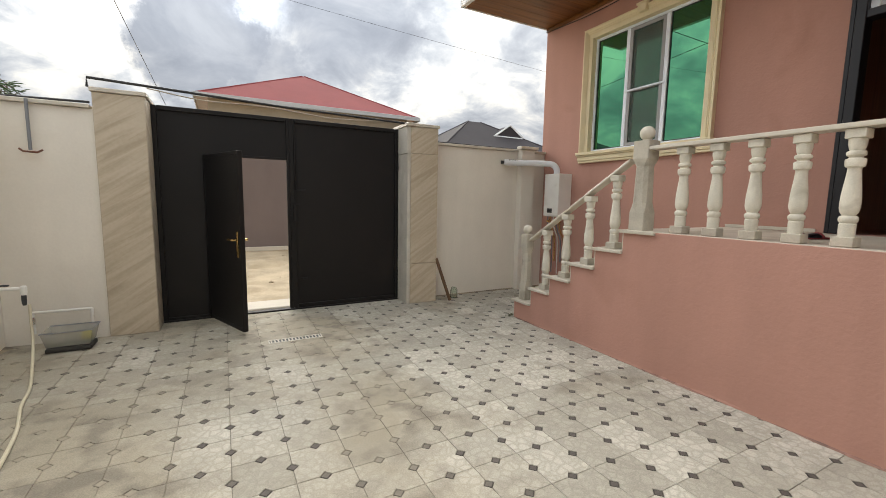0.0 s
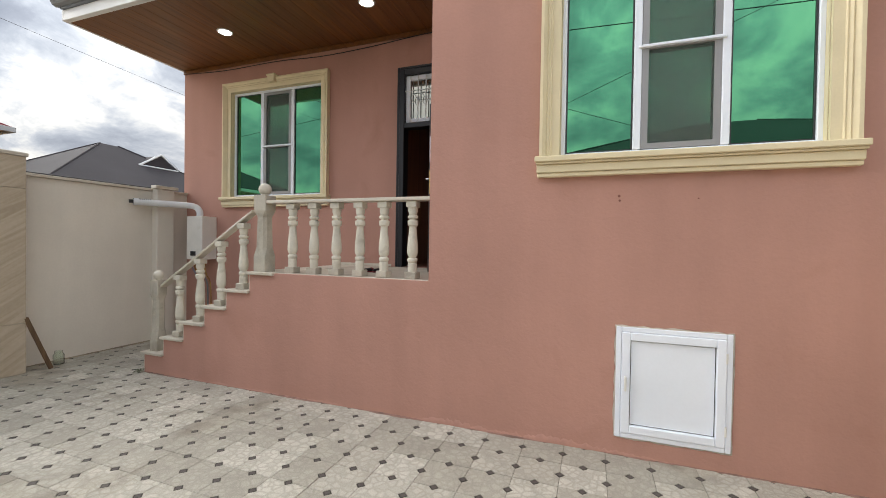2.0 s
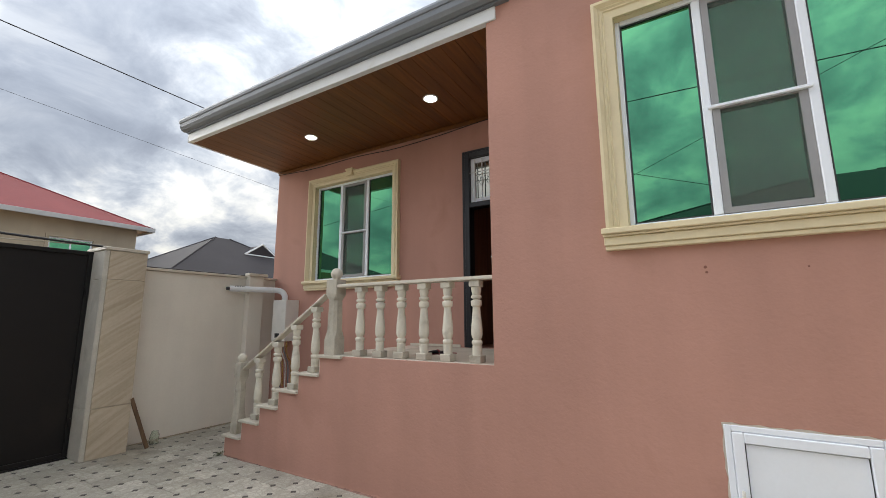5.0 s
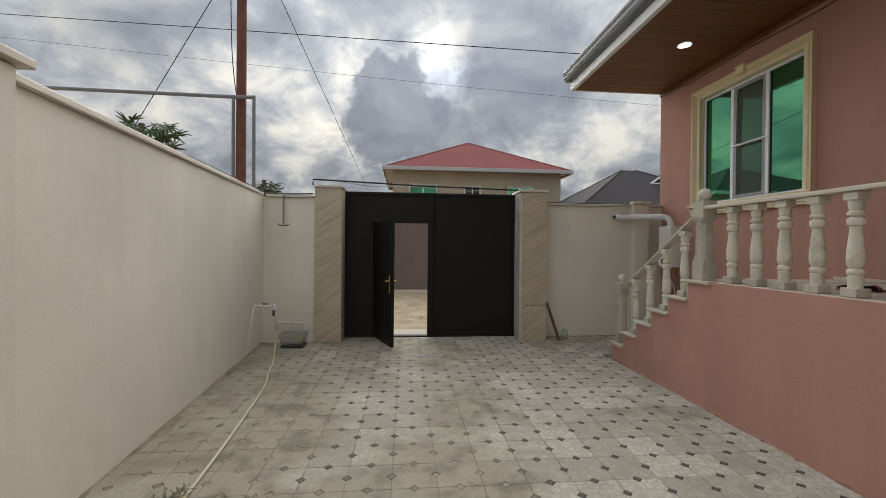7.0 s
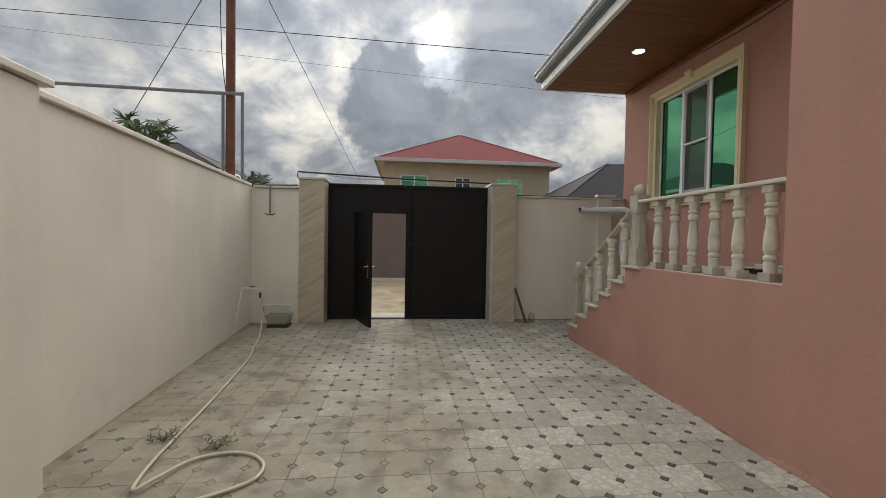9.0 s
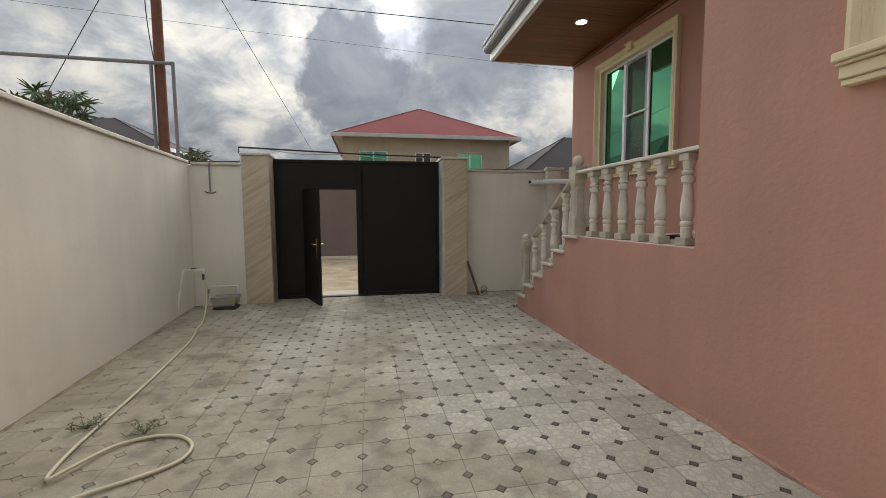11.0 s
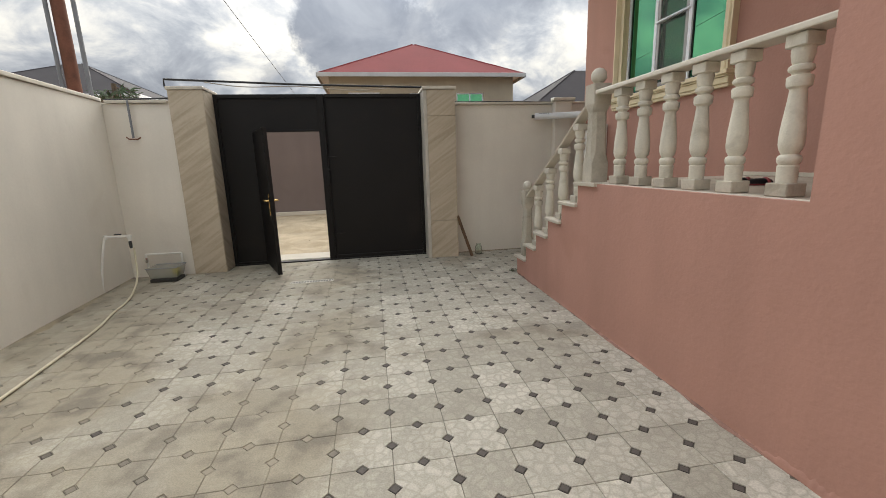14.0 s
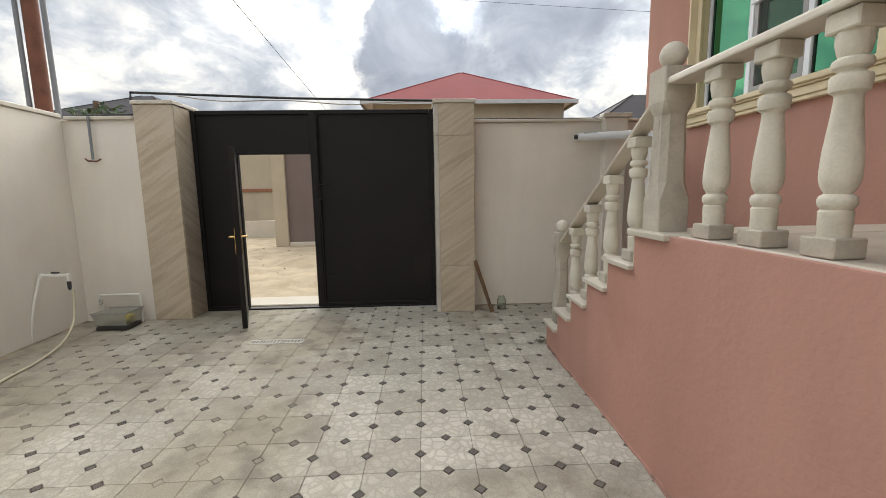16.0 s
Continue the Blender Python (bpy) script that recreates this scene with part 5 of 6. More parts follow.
for yy in (-0.34, -0.2, -0.07):
    part("valve", lathe([(0.014, 0), (0.02, 0.006), (0.02, 0.03), (0.014, 0.036)], 10, (3.93, yy, 1.155)), BRASS, bo)

# ---- air conditioner ----
ac = empty("air_conditioner", (2.1, -8.052, 3.95), "white outdoor air conditioner unit on wall brackets", "air conditioner")
ax0, ax1, ay0, ay1, az0, az1 = 2.02, 2.32, -8.474, -7.706, 3.848, 4.367
part("casing", block(ax0, ax1, ay0, ay1, az0, az1, 0.018, segs=2), WHITE_STEEL, ac)
part("lid", block(ax0 - 0.006, ax1 + 0.006, ay0 - 0.006, ay1 + 0.006, az1 - 0.03, az1 + 0.008, 0.012, segs=2), WHITE_STEEL, ac)
cy, cz, cr = -7.975, 4.098, 0.207
part("grille_surround", block(ax0 - 0.007, ax0 - 0.001, cy - 0.25, cy + 0.25, cz - 0.245, cz + 0.25, 0.003), PVC_GREY, ac, "grey grille surround")
# The casing is closed; this dark disc paints the shaded inside of the fan hole.
part("fan_shade", lathe([(cr, 0), (cr, -0.004)], 40, (ax0 - 0.008, cy, cz), axis="x"), DARK_GRILLE, ac, "dark disc painting the shade inside the fan opening")
for i in range(13):
    r = 0.03 + i * (cr - 0.035) / 12
    part("grille_ring", ring_bm(cy, cz, r - 0.0022, r + 0.0022, ax0 - 0.019, ax0 - 0.015, 36), GUTTER, ac)
for i in range(12):
    an = 2 * math.pi * i / 12
    part("grille_spoke", tube([(ax0 - 0.014, cy + 0.02 * math.cos(an), cz + 0.02 * math.sin(an)), (ax0 - 0.014, cy + cr * math.cos(an), cz + cr * math.sin(an))], 0.0035, 5), GUTTER, ac)
for i in range(5):
    yy = cy - 0.16 + 0.08 * i
    hh = math.sqrt(max(0.001, cr ** 2 - (yy - cy) ** 2))
    part("guard_bar", block(ax0 - 0.026, ax0 - 0.020, yy - 0.003, yy + 0.003, cz - hh, cz + hh, 0.001), GUTTER, ac)
part("front_panel", block(ax0 - 0.006, ax0 - 0.001, ay0 + 0.02, cy - 0.255, az0 + 0.03, az1 - 0.035, 0.002), WHITE_STEEL, ac)
for i in range(5):
    part("badge_stroke", block(ax0 - 0.0085, ax0 - 0.0065, -8.388 + i * 0.026, -8.374 + i * 0.026, 4.261, 4.285 + (0.012 if i == 4 else 0), 0.001), BRACKET, ac)
# Side slots are not cut; dark bars paint the shade in them.
for i in range(14):
    for k in range(2):
        part("side_slot_shade", block(ax0 + 0.05 + k * 0.11, ax0 + 0.145 + k * 0.11, ay1 - 0.001, ay1 + 0.003, az0 + 0.05 + i * 0.032, az0 + 0.068 + i * 0.032), DARK_GRILLE, ac, "dark bar painting the shade in a side slot")
for yy in (-7.831, -8.359):
    br = part("bracket", block(ax0 + 0.01, F - 0.002, yy - 0.02, yy + 0.02, az0 - 0.024, az0 - 0.002, 0.002), BRACKET, ac, "galvanised wall bracket")
    part("brace", prism([(ax0 + 0.03, az0 - 0.026), (ax0 + 0.09, az0 - 0.026), (F - 0.012, az0 - 0.17), (F - 0.012, az0 - 0.22)], "y", yy - 0.016, yy + 0.016), BRACKET, br)
    part("upright", block(F - 0.012, F - 0.002, yy - 0.02, yy + 0.02, az0 - 0.24, az0 + 0.08), BRACKET, br)
pl = empty("drain_pipe", (F - 0.03, -8.273, 0.960), "white insulated pipe and cables running down the wall", "pipe")
part("insulated_pipe", tube(smooth_path([(2.22, -8.165, 3.833), (2.32, -8.205, 3.814), (F - 0.06, -8.244, 3.795), (F - 0.035, -8.258, 3.651), (F - 0.03, -8.252, 3.276), (F - 0.028, -8.267, 2.411), (F - 0.028, -8.247, 2.065), (F - 0.03, -8.199, 1.642), (F - 0.035, -8.195, 1.296), (F - 0.05, -8.224, 0.950)]), 0.0145, 10), WHITE_PLASTIC, pl, smooth=True)
part("cable", tube(smooth_path([(F - 0.04, -8.233, 2.036), (F - 0.04, -8.339, 2.027), (F - 0.05, -8.416, 1.844), (F - 0.055, -8.406, 1.604), (F - 0.05, -8.387, 1.450), (F - 0.04, -8.272, 1.364), (F - 0.05, -8.185, 1.248), (F - 0.04, -8.147, 1.123), (F - 0.03, -8.118, 1.008), (F - 0.015, -8.094, 0.974), (F - 0.002, -8.056, 0.970)]), 0.0055, 8), WHITE_PLASTIC, pl, "looped white cable", smooth=True)
part("cable", tube(smooth_path([(F - 0.045, -8.228, 2.017), (F - 0.05, -8.175, 1.729), (F - 0.06, -8.171, 1.488), (F - 0.075, -8.204, 1.200), (F - 0.04, -8.166, 1.037), (F - 0.003, -8.065, 0.965)]), 0.0055, 8), WHITE_PLASTIC, pl, smooth=True)
for hz, hy in ((2.027, -8.241), (1.613, -8.199)):
    part("tie", lathe([(0.026, -0.008), (0.027, 0.0), (0.026, 0.008)], 12, (F - 0.032, hy, hz)), WIRE, pl, "black cable tie")
ROUGH_PATCH = surface("rough_patch", (0.16, 0.13, 0.10), 0.9, spread=0.4, scale=30, grain=90, bump=0.8, depth=0.01)
tagged(part("wall_patch", lathe([(0.012, -0.004), (0.026, -0.003), (0.034, 0.0)], 7, (F - 0.0005, -8.066, 0.965), axis="x"), ROUGH_PATCH), "rough cement patch round a cable hole", "patch")
CHIP = surface("bare_render", (0.22, 0.10, 0.075), 0.9, spread=0.2)
for hy, hz, hr in ((-6.293, 1.95, 0.007), (-6.298, 1.916, 0.006), (-6.812, 1.921, 0.004)):
    tagged(part("plaster_chip", lathe([(hr, -0.003), (hr * 1.5, 0.0)], 8, (F - 0.0005, hy, hz), axis="x"), CHIP), "small brown chip in the pink render", "chip")


# ---- things in the yard ----
def drain():
    d = empty("floor_drain", (-0.23, -0.85, 0), "dusty pale slotted drain grate let into the tiles", "drain")
    dusty = surface("dusty_plastic", (0.54, 0.51, 0.45), 0.7, spread=0.15, scale=14, stain=(0.26, 0.23, 0.18), stain_at=0.5)
    x0, x1, y0, y1 = -0.485, 0.055, -0.94, -0.825
    # No depth here: a dark plate on the tiles paints the shade below the slots.
    part("pit", block(x0 + 0.012, x1 - 0.012, y0 + 0.012, y1 - 0.012, 0.0005, 0.0016), DARK_GRILLE, d, "dark plate standing in for the shade below the slots")
    for a, b, c, e in ((x0, x1, y0, y0 + 0.02), (x0, x1, y1 - 0.02, y1), (x0, x0 + 0.014, y0 + 0.021, y1 - 0.021), (x1 - 0.014, x1, y0 + 0.021, y1 - 0.021)):
        part("rim", block(a, b, c, e, 0.002, 0.006, 0.002), dusty, d)
    n = 15
    for i in range(n):
        x = x0 + 0.03 + i * (x1 - x0 - 0.06) / (n - 1)
        part("slat", block(x - 0.0075, x + 0.0075, y0 + 0.021, y1 - 0.021, 0.001, 0.0055, 0.002), dusty, d)


drain()

tap = empty("standpipe", (-2.7, -0.7, 0), "white plastic water standpipe with a tap", "water tap")
part("riser_pipe", tube(smooth_path([(-2.71, -0.74, 0.0), (-2.69, -0.70, 0.3), (-2.66, -0.62, 0.62), (-2.645, -0.60, 0.675)], 5), 0.014, 10), WHITE_PLASTIC, tap, smooth=True)
part("cross_pipe", tube([(-2.655, -0.60, 0.68), (-2.39, -0.585, 0.672)], 0.015, 10), WHITE_PLASTIC, tap)
part("elbow", lathe([(0.02, -0.02), (0.022, 0.0), (0.02, 0.03)], 12, (-2.645, -0.60, 0.672)), WHITE_PLASTIC, tap)
part("tap_body", lathe([(0.02, -0.05), (0.024, -0.03), (0.024, 0.02), (0.018, 0.03)], 12, (-2.385, -0.585, 0.665)), WHITE_PLASTIC, tap)
part("tap_lever", block(-2.55, -2.47, -0.60, -0.58, 0.697, 0.712, 0.004), DARK_GRILLE, tap, "dark tap lever")
part("nozzle", lathe([(0.012, -0.09), (0.017, -0.07), (0.019, -0.02), (0.016, 0.0)], 12, (-2.385, -0.59, 0.615)), DARK_GRILLE, tap, "black hose coupling")
hs = [(-2.355, -0.59, 0.530), (-2.353, -0.60, 0.400), (-2.335, -0.66, 0.200), (-2.290, -0.86, 0.060), (-2.190, -1.25, 0.016), (-2.130, -1.60, 0.016), (-2.000, -2.14, 0.016), (-1.880, -3.20, 0.016), (-1.815, -3.98, 0.016), (-1.780, -4.45, 0.016),
      (-1.735, -4.72, 0.018), (-1.685, -4.83, 0.030), (-1.630, -4.74, 0.036), (-1.530, -4.50, 0.020), (-1.350, -4.41, 0.016), (-1.170, -4.44, 0.016), (-1.045, -4.57, 0.016), (-1.035, -4.72, 0.016), (-1.120, -4.82, 0.016), (-1.250, -4.90, 0.016), (-1.450, -5.02, 0.018),
      (-1.680, -5.25, 0.016), (-1.830, -5.70, 0.016), (-1.850, -6.30, 0.016)]
tagged(part("garden_hose", tube(smooth_path(hs, 8), 0.011, 10), HOSE, smooth=True), "pale yellow garden hose lying looped on the tiles", "hose")

fr = empty("pipe_frame", (-2.26, -0.05, 0), "low white plastic pipe frame against the wall", "pipe")
part("cross_pipe", tube([(-2.515, -0.045, 0.332), (-2.065, -0.045, 0.332)], 0.014, 10), WHITE_PLASTIC, fr)
part("leg", tube([(-2.065, -0.045, 0.335), (-2.07, -0.04, 0.0)], 0.014, 10), WHITE_PLASTIC, fr)
part("leg", tube([(-2.515, -0.045, 0.335), (-2.515, -0.03, 0.12)], 0.014, 10), WHITE_PLASTIC, fr)
part("valve", lathe([(0.014, -0.05), (0.022, -0.04), (0.022, 0.0), (0.016, 0.02)], 10, (-2.515, -0.05, 0.27)), CHROME, fr)
tub = empty("plastic_tub", (-2.185, -0.255, 0), "clear plastic tub on a dark tray", "tub")
TUB = gauze("clear_plastic", (0.42, 0.42, 0.37), 0.45)
TRAY = surface("dark_tray", (0.03, 0.028, 0.025), 0.6, spread=0.2)
YELLOW = surface("yellow_sponge", (0.45, 0.38, 0.05), 0.8, spread=0.2)
part("tray", block(-2.355, -2.015, -0.375, -0.135, 0.004, 0.045, 0.012, segs=2), TRAY, tub)
tb_bm = bmesh.new()
lo = [tb_bm.verts.new((x, y, 0.058)) for x, y in ((-2.345, -0.365), (-2.025, -0.365), (-2.025, -0.145), (-2.345, -0.145))]
hi = [tb_bm.verts.new((x, y, 0.20)) for x, y in ((-2.375, -0.395), (-1.995, -0.395), (-1.995, -0.115), (-2.375, -0.115))]
tb_bm.faces.new(lo)
for i in range(4):
    tb_bm.faces.new((lo[i], lo[(i + 1) % 4], hi[(i + 1) % 4], hi[i]))
bmesh.ops.solidify(tb_bm, geom=tb_bm.faces[:], thickness=0.004)
part("basin", tb_bm, TUB, tub)
part("rim", tube([(-2.378, -0.398, 0.2), (-1.992, -0.398, 0.2), (-1.992, -0.112, 0.2), (-2.378, -0.112, 0.2)], 0.006, 6, closed=True), GREY_PIPE, tub, "dull rolled rim")
part("sponge", block(-2.105, -2.035, -0.295, -0.195, 0.075, 0.15, 0.012), YELLOW, tub, "yellow sponge")

pk = empty("leaning_board", (2.05, -0.05, 0), "weathered board leaning on the gate pillar", "board")
bb = block(-0.022, 0.022, -0.011, 0.011, 0.0, 0.67, 0.003)
board = part("board", bb, OLD_WOOD, pk)
board.matrix_basis = pose(2.10, -0.06, 0.004, -8, -17, 6)
board.matrix_parent_inverse = pk.matrix_world.inverted()
jar = empty("glass_jar", (2.22, 0.05, 0), "small clear glass jar standing on the tiles", "jar")
part("jar_body", lathe([(0.0464, 0.0049), (0.0549, 0.0146), (0.0549, 0.1220), (0.0390, 0.1488), (0.0390, 0.1708), (0.0342, 0.1708), (0.0342, 0.1488), (0.0488, 0.1196), (0.0488, 0.0195)], 18, (2.235, 0.06, 0)), JAR_GLASS, jar, smooth=True)
part("jar_fill", lathe([(0.0451, 0.0220), (0.0464, 0.0610), (0.0244, 0.0671)], 14, (2.235, 0.06, 0)), PAPER, jar, "pale contents")


def weed(x, y, size, n):
    wd = empty("weed", (x, y, 0), "small dusty weed growing from a tile joint", "weed", "weeds")
    bm = bmesh.new()
    lb = bmesh.new()
    for i in range(n):
        a = random.uniform(0, 6.283)
        r = size * random.uniform(0.5, 1.0)
        h = size * random.uniform(0.15, 0.6)
        tip = Vector((x + r * math.cos(a), y + r * math.sin(a), h))
        mid = Vector((x + r * 0.45 * math.cos(a + 0.2), y + r * 0.45 * math.sin(a + 0.2), h * 0.8))
        tube(smooth_path([(x, y, 0.002), mid, tip], 3), 0.0018, 4, bm)
        for k in range(5):
            c = mid.lerp(tip, k / 4)
            d = Vector((random.uniform(-1, 1), random.uniform(-1, 1), random.uniform(-0.2, 0.8))).normalized()
            s = d.cross(Vector((0, 0, 1))).normalized() * 0.006
            vs = [lb.verts.new(q) for q in (c, c + d * 0.018 + s, c + d * 0.035, c + d * 0.018 - s)]
            lb.faces.new(vs)
    part("stems", bm, DRY_WEED, wd)
    part("leaves", lb, DRY_WEED, wd)


weed(-1.885, -4.18, 0.125, 15)
weed(-1.44, -4.33, 0.14, 16)
# Stands in for brown debris and small dark stones at the stair foot.
weed(2.40, -1.13, 0.06, 10)


def shoe(x, y, turn, mat, strap):
    s = empty("shoe", (x, y, PORCH), "dark slip-on shoe with a maroon strap on the porch floor", "shoe", "shoes on the porch")
    m = pose(x, y, PORCH, 0, 0, turn) @ Matrix.Diagonal((0.85, 0.9, 0.55, 1))
    sole = [(-0.035, -0.13), (0.035, -0.13), (0.045, -0.02), (0.05, 0.06), (0.035, 0.12), (0.0, 0.14), (-0.035, 0.12), (-0.045, 0.06), (-0.04, -0.02)]
    obs = [part("sole", prism(sole, "z", 0.001, 0.022, bevel=0.004), strap, s, "maroon sole")]
    bm = bmesh.new()
    rows = []
    for yy, w, h in ((-0.03, 0.043, 0.05), (0.02, 0.047, 0.062), (0.07, 0.047, 0.058), (0.11, 0.035, 0.045), (0.135, 0.012, 0.03)):
        rows.append([bm.verts.new((w * math.cos(a), yy, 0.02 + h * math.sin(a))) for a in np.linspace(0, math.pi, 9)])
    for a, b in zip(rows, rows[1:]):
        for i in range(8):
            bm.faces.new((a[i], a[i + 1], b[i + 1], b[i]))
    bmesh.ops.solidify(bm, geom=bm.faces[:], thickness=0.004)
    obs.append(part("upper", bm, mat, s, smooth=True))
    obs.append(part("strap", tube([(0.052 * math.cos(a), 0.0, 0.02 + 0.062 * math.sin(a)) for a in np.linspace(0, math.pi, 11)], 0.010, 6), strap, s, "maroon strap"))
    for o in obs:
        o.matrix_basis = m
        o.matrix_parent_inverse = s.matrix_world.inverted()


shoe(3.12, -3.92, 75, SHOE, SHOE_RED)
shoe(3.09, -3.82, 60, SHOE, SHOE_RED)

# sand drifted against the wall feet
def drift(name, line, out, reach, high, n, label, mat=None):
    """A thin wedge of grit along a wall's foot with an uneven outer edge."""
    bm = bmesh.new()
    rows = []
    for i in range(n + 1):
        p = Vector((*line[0], 0)).lerp(Vector((*line[1], 0)), i / n)
        k = 0.5 + 0.9 * noise.noise(Vector((p.x * 1.7, p.y * 1.7, 3.0))) + 0.35 * noise.noise(Vector((p.x * 9, p.y * 9, 1.0)))
        w = reach * max(0.12, k)
        o = Vector((*out, 0))
        rows.append([bm.verts.new(p + Vector((0, 0, high * (0.6 + 0.4 * k)))), bm.verts.new(p + o * w * 0.45 + Vector((0, 0, high * 0.35))), bm.verts.new(p + o * w + Vector((0, 0, 0.0008)))])
    for a, b in zip(rows, rows[1:]):
        for i in range(2):
            bm.faces.new((a[i], a[i + 1], b[i + 1], b[i]))
    tagged(part(name, bm, mat or DRIFT, smooth=True), label, "dirt", kind="stuff")


# Dark brown tone covers both the grit and the shadowy gap below the wall.
DRIFT = surface("gritty_sand_and_gap_shade", (0.29, 0.245, 0.175), 0.95, spread=0.3, scale=5, grain=120, bump=0.6, depth=0.006, stain=(0.12, 0.10, 0.075), stain_at=0.48)
PINK_GRIT = surface("pink_mortar_crumbs", (0.30, 0.17, 0.135), 0.95, spread=0.3, scale=9, grain=120, bump=0.6, depth=0.006, stain=(0.14, 0.10, 0.085), stain_at=0.5)
drift("sand_drift", ((lwx(0.02) - 0.005, 0.02), (lwx(-4.78) - 0.005, -4.78)), (1, 0.05), 0.11, 0.014, 160, "sandy grit along the foot of the white wall, darkened for the shaded gap")
drift("sand_drift", ((-2.205, -4.79), (-2.065, -8.46)), (1, 0.04), 0.12, 0.015, 120, "sandy grit along the foot of the white wall, darkened for the shaded gap")
drift("sand_drift", ((F + 0.004, -1.2), (F + 0.004, -8.47)), (-1, 0), 0.035, 0.012, 260, "thin line of pink mortar crumbs along the wall foot", PINK_GRIT)
drift("sand_drift", ((1.91, 0.285), (P, 0.285)), (0, -1), 0.08, 0.012, 70, "grit along the foot of the white wall")



def plaster_lip(y0, y1, z0, reach, thick, n, label, seed):
    """A hand-thrown band of render with a wavering edge, proud of the wall."""
    bm = bmesh.new()
    rows = []
    for i in range(n + 1):
        y = y0 + (y1 - y0) * i / n
        fade = min(1.0, 5.0 * min(i, n - i) / n)
        k = fade * max(0.15, 0.7 + 0.6 * noise.noise(Vector((seed, y * 2.3, 0.0))) + 0.7 * noise.noise(Vector((seed, y * 14.0, 4.0))) + 0.5 * noise.noise(Vector((seed, y * 37.0, 2.0))))
        t = thick * (0.55 + 0.6 * k + 0.5 * noise.noise(Vector((seed, y * 17.0, 9.0))))
        rows.append([bm.verts.new((F - d, y, z0 + reach * f * k)) for d, f in ((t, 0.0), (t * 0.95, 0.35), (t * 0.6, 0.75), (-0.002, 1.05))])
    for a, b in zip(rows, rows[1:]):
        for i in range(3):
            bm.faces.new((a[i], a[i + 1], b[i + 1], b[i]))
    tagged(part("plaster_lip", bm, PINK, smooth=True), label, "plaster", kind="stuff")


plaster_lip(-4.35, -6.75, 0.0, 0.05, 0.006, 320, "uneven patch of pink render along the wall foot", 2.0)
plaster_lip(-1.25, -4.3, 0.0, 0.022, 0.004, 320, "thin uneven pink render along the wall foot", 5.0)

# ---- beyond the walls: pole, gas pipe, trees, wires ----
po = empty("utility_pole", (-3.245, 0.42, 0), "rusty round steel utility pole behind the wall", "pole")
part("shaft", lathe([(0.085, -0.06), (0.078, 4.0), (0.07, 9.0), (0.068, 9.02)], 18, (-3.245, 0.42, 0)), RUST, po, smooth=True)
part("wire_drop", tube(smooth_path([(-3.315, 0.40, 8.8), (-3.41, 0.40, 6.4), (-3.40, 0.4, 5.0), (-3.35, 0.4, 4.3), (-3.29, 0.41, 3.9)]), 0.008, 6), WIRE, po, "dangling black wire")
part("cross_arm", tube([(-3.245, 0.42, 6.11), (-2.76, -0.02, 6.11)], 0.03, 8), RUST, po, "rusty steel arm carrying wires")
gp = empty("gas_pipe", (-3.2, 0.36, 0), "grey painted overhead gas pipe on uprights", "pipe")
part("level_pipe", tube([(-2.998, 0.30, 3.995), (-3.37, 0.34, 4.005), (-9.0, 0.9, 4.25)], 0.03, 10), GREY_PIPE, gp)
part("upright", tube([(-2.998, 0.30, 4.02), (-2.998, 0.33, -0.06)], 0.028, 10), GREY_PIPE, gp)
part("upright", tube([(-3.34, 0.335, 3.995), (-3.34, 0.36, -0.06)], 0.026, 10), GREY_PIPE, gp)


def palm_leaf(size):
    """A lobed leaf in the xy plane with its stalk at the origin."""
    pts = []
    for i in range(7):
        a = radians(-110 + i * 220 / 6)
        L = size * (1.0 - 0.09 * abs(i - 3))
        for da, f in ((-0.20, 0.36), (-0.09, 0.75), (0.0, 1.0), (0.09, 0.75)):
            pts.append((math.sin(a + da) * L * f, math.cos(a + da) * L * f))
    return pts


def leafy(name, at, base_z, spread, height, n, size, label):
    t = empty(name, (at[0], at[1], base_z), label, "tree")
    x, y = at
    part("trunk", tube(smooth_path([(x, y, base_z), (x + 0.05, y - 0.03, base_z + height * 0.5), (x - 0.02, y + 0.03, base_z + height * 0.85)], 5), 0.035, 8), BARK, t)
    bm = bmesh.new()
    limbs = bmesh.new()
    for i in range(n):
        a, e = random.uniform(0, 6.283), random.uniform(-0.15, 1.0)
        r = spread * random.uniform(0.35, 1.0)
        tip = Vector((x + r * math.cos(a) * math.cos(e), y + r * math.sin(a) * math.cos(e), base_z + height * 0.78 + r * math.sin(e) * 0.75))
        root = Vector((x, y, base_z + height * random.uniform(0.5, 0.85)))
        tube([root, root.lerp(tip, 0.6) + Vector((0, 0, 0.04)), tip], 0.006, 4, limbs)
        m = Matrix.Translation(tip) @ Euler((random.uniform(-0.9, 0.9), random.uniform(-0.9, 0.9), a - 1.57)).to_matrix().to_4x4()
        s = size * random.uniform(0.65, 1.15)
        c = bm.verts.new(m @ Vector((0, 0, 0)))
        ring = [bm.verts.new(m @ Vector((px, py, -0.35 * (px * px + py * py) / size))) for px, py in palm_leaf(s)]
        for k in range(len(ring) - 1):
            bm.faces.new((c, ring[k], ring[k + 1]))
    part("limbs", limbs, BARK, t)
    part("crown", bm, LEAF, t, "large lobed dark green leaves")


leafy("fig_tree", (-3.66, -1.50), -0.06, 0.46, 3.62, 46, 0.18, "fig tree with lobed green leaves behind the wall")
leafy("fig_tree", (-3.05, 0.98), -0.06, 0.30, 3.3, 40, 0.13, "small green tree behind the gate wall")


def wire(a, b, drop, r=0.008, name="overhead_wire"):
    tagged(part(name, tube(sag(a, b, drop), r, 5), WIRE), "black overhead wire strung across the sky", "wire", "overhead wires")


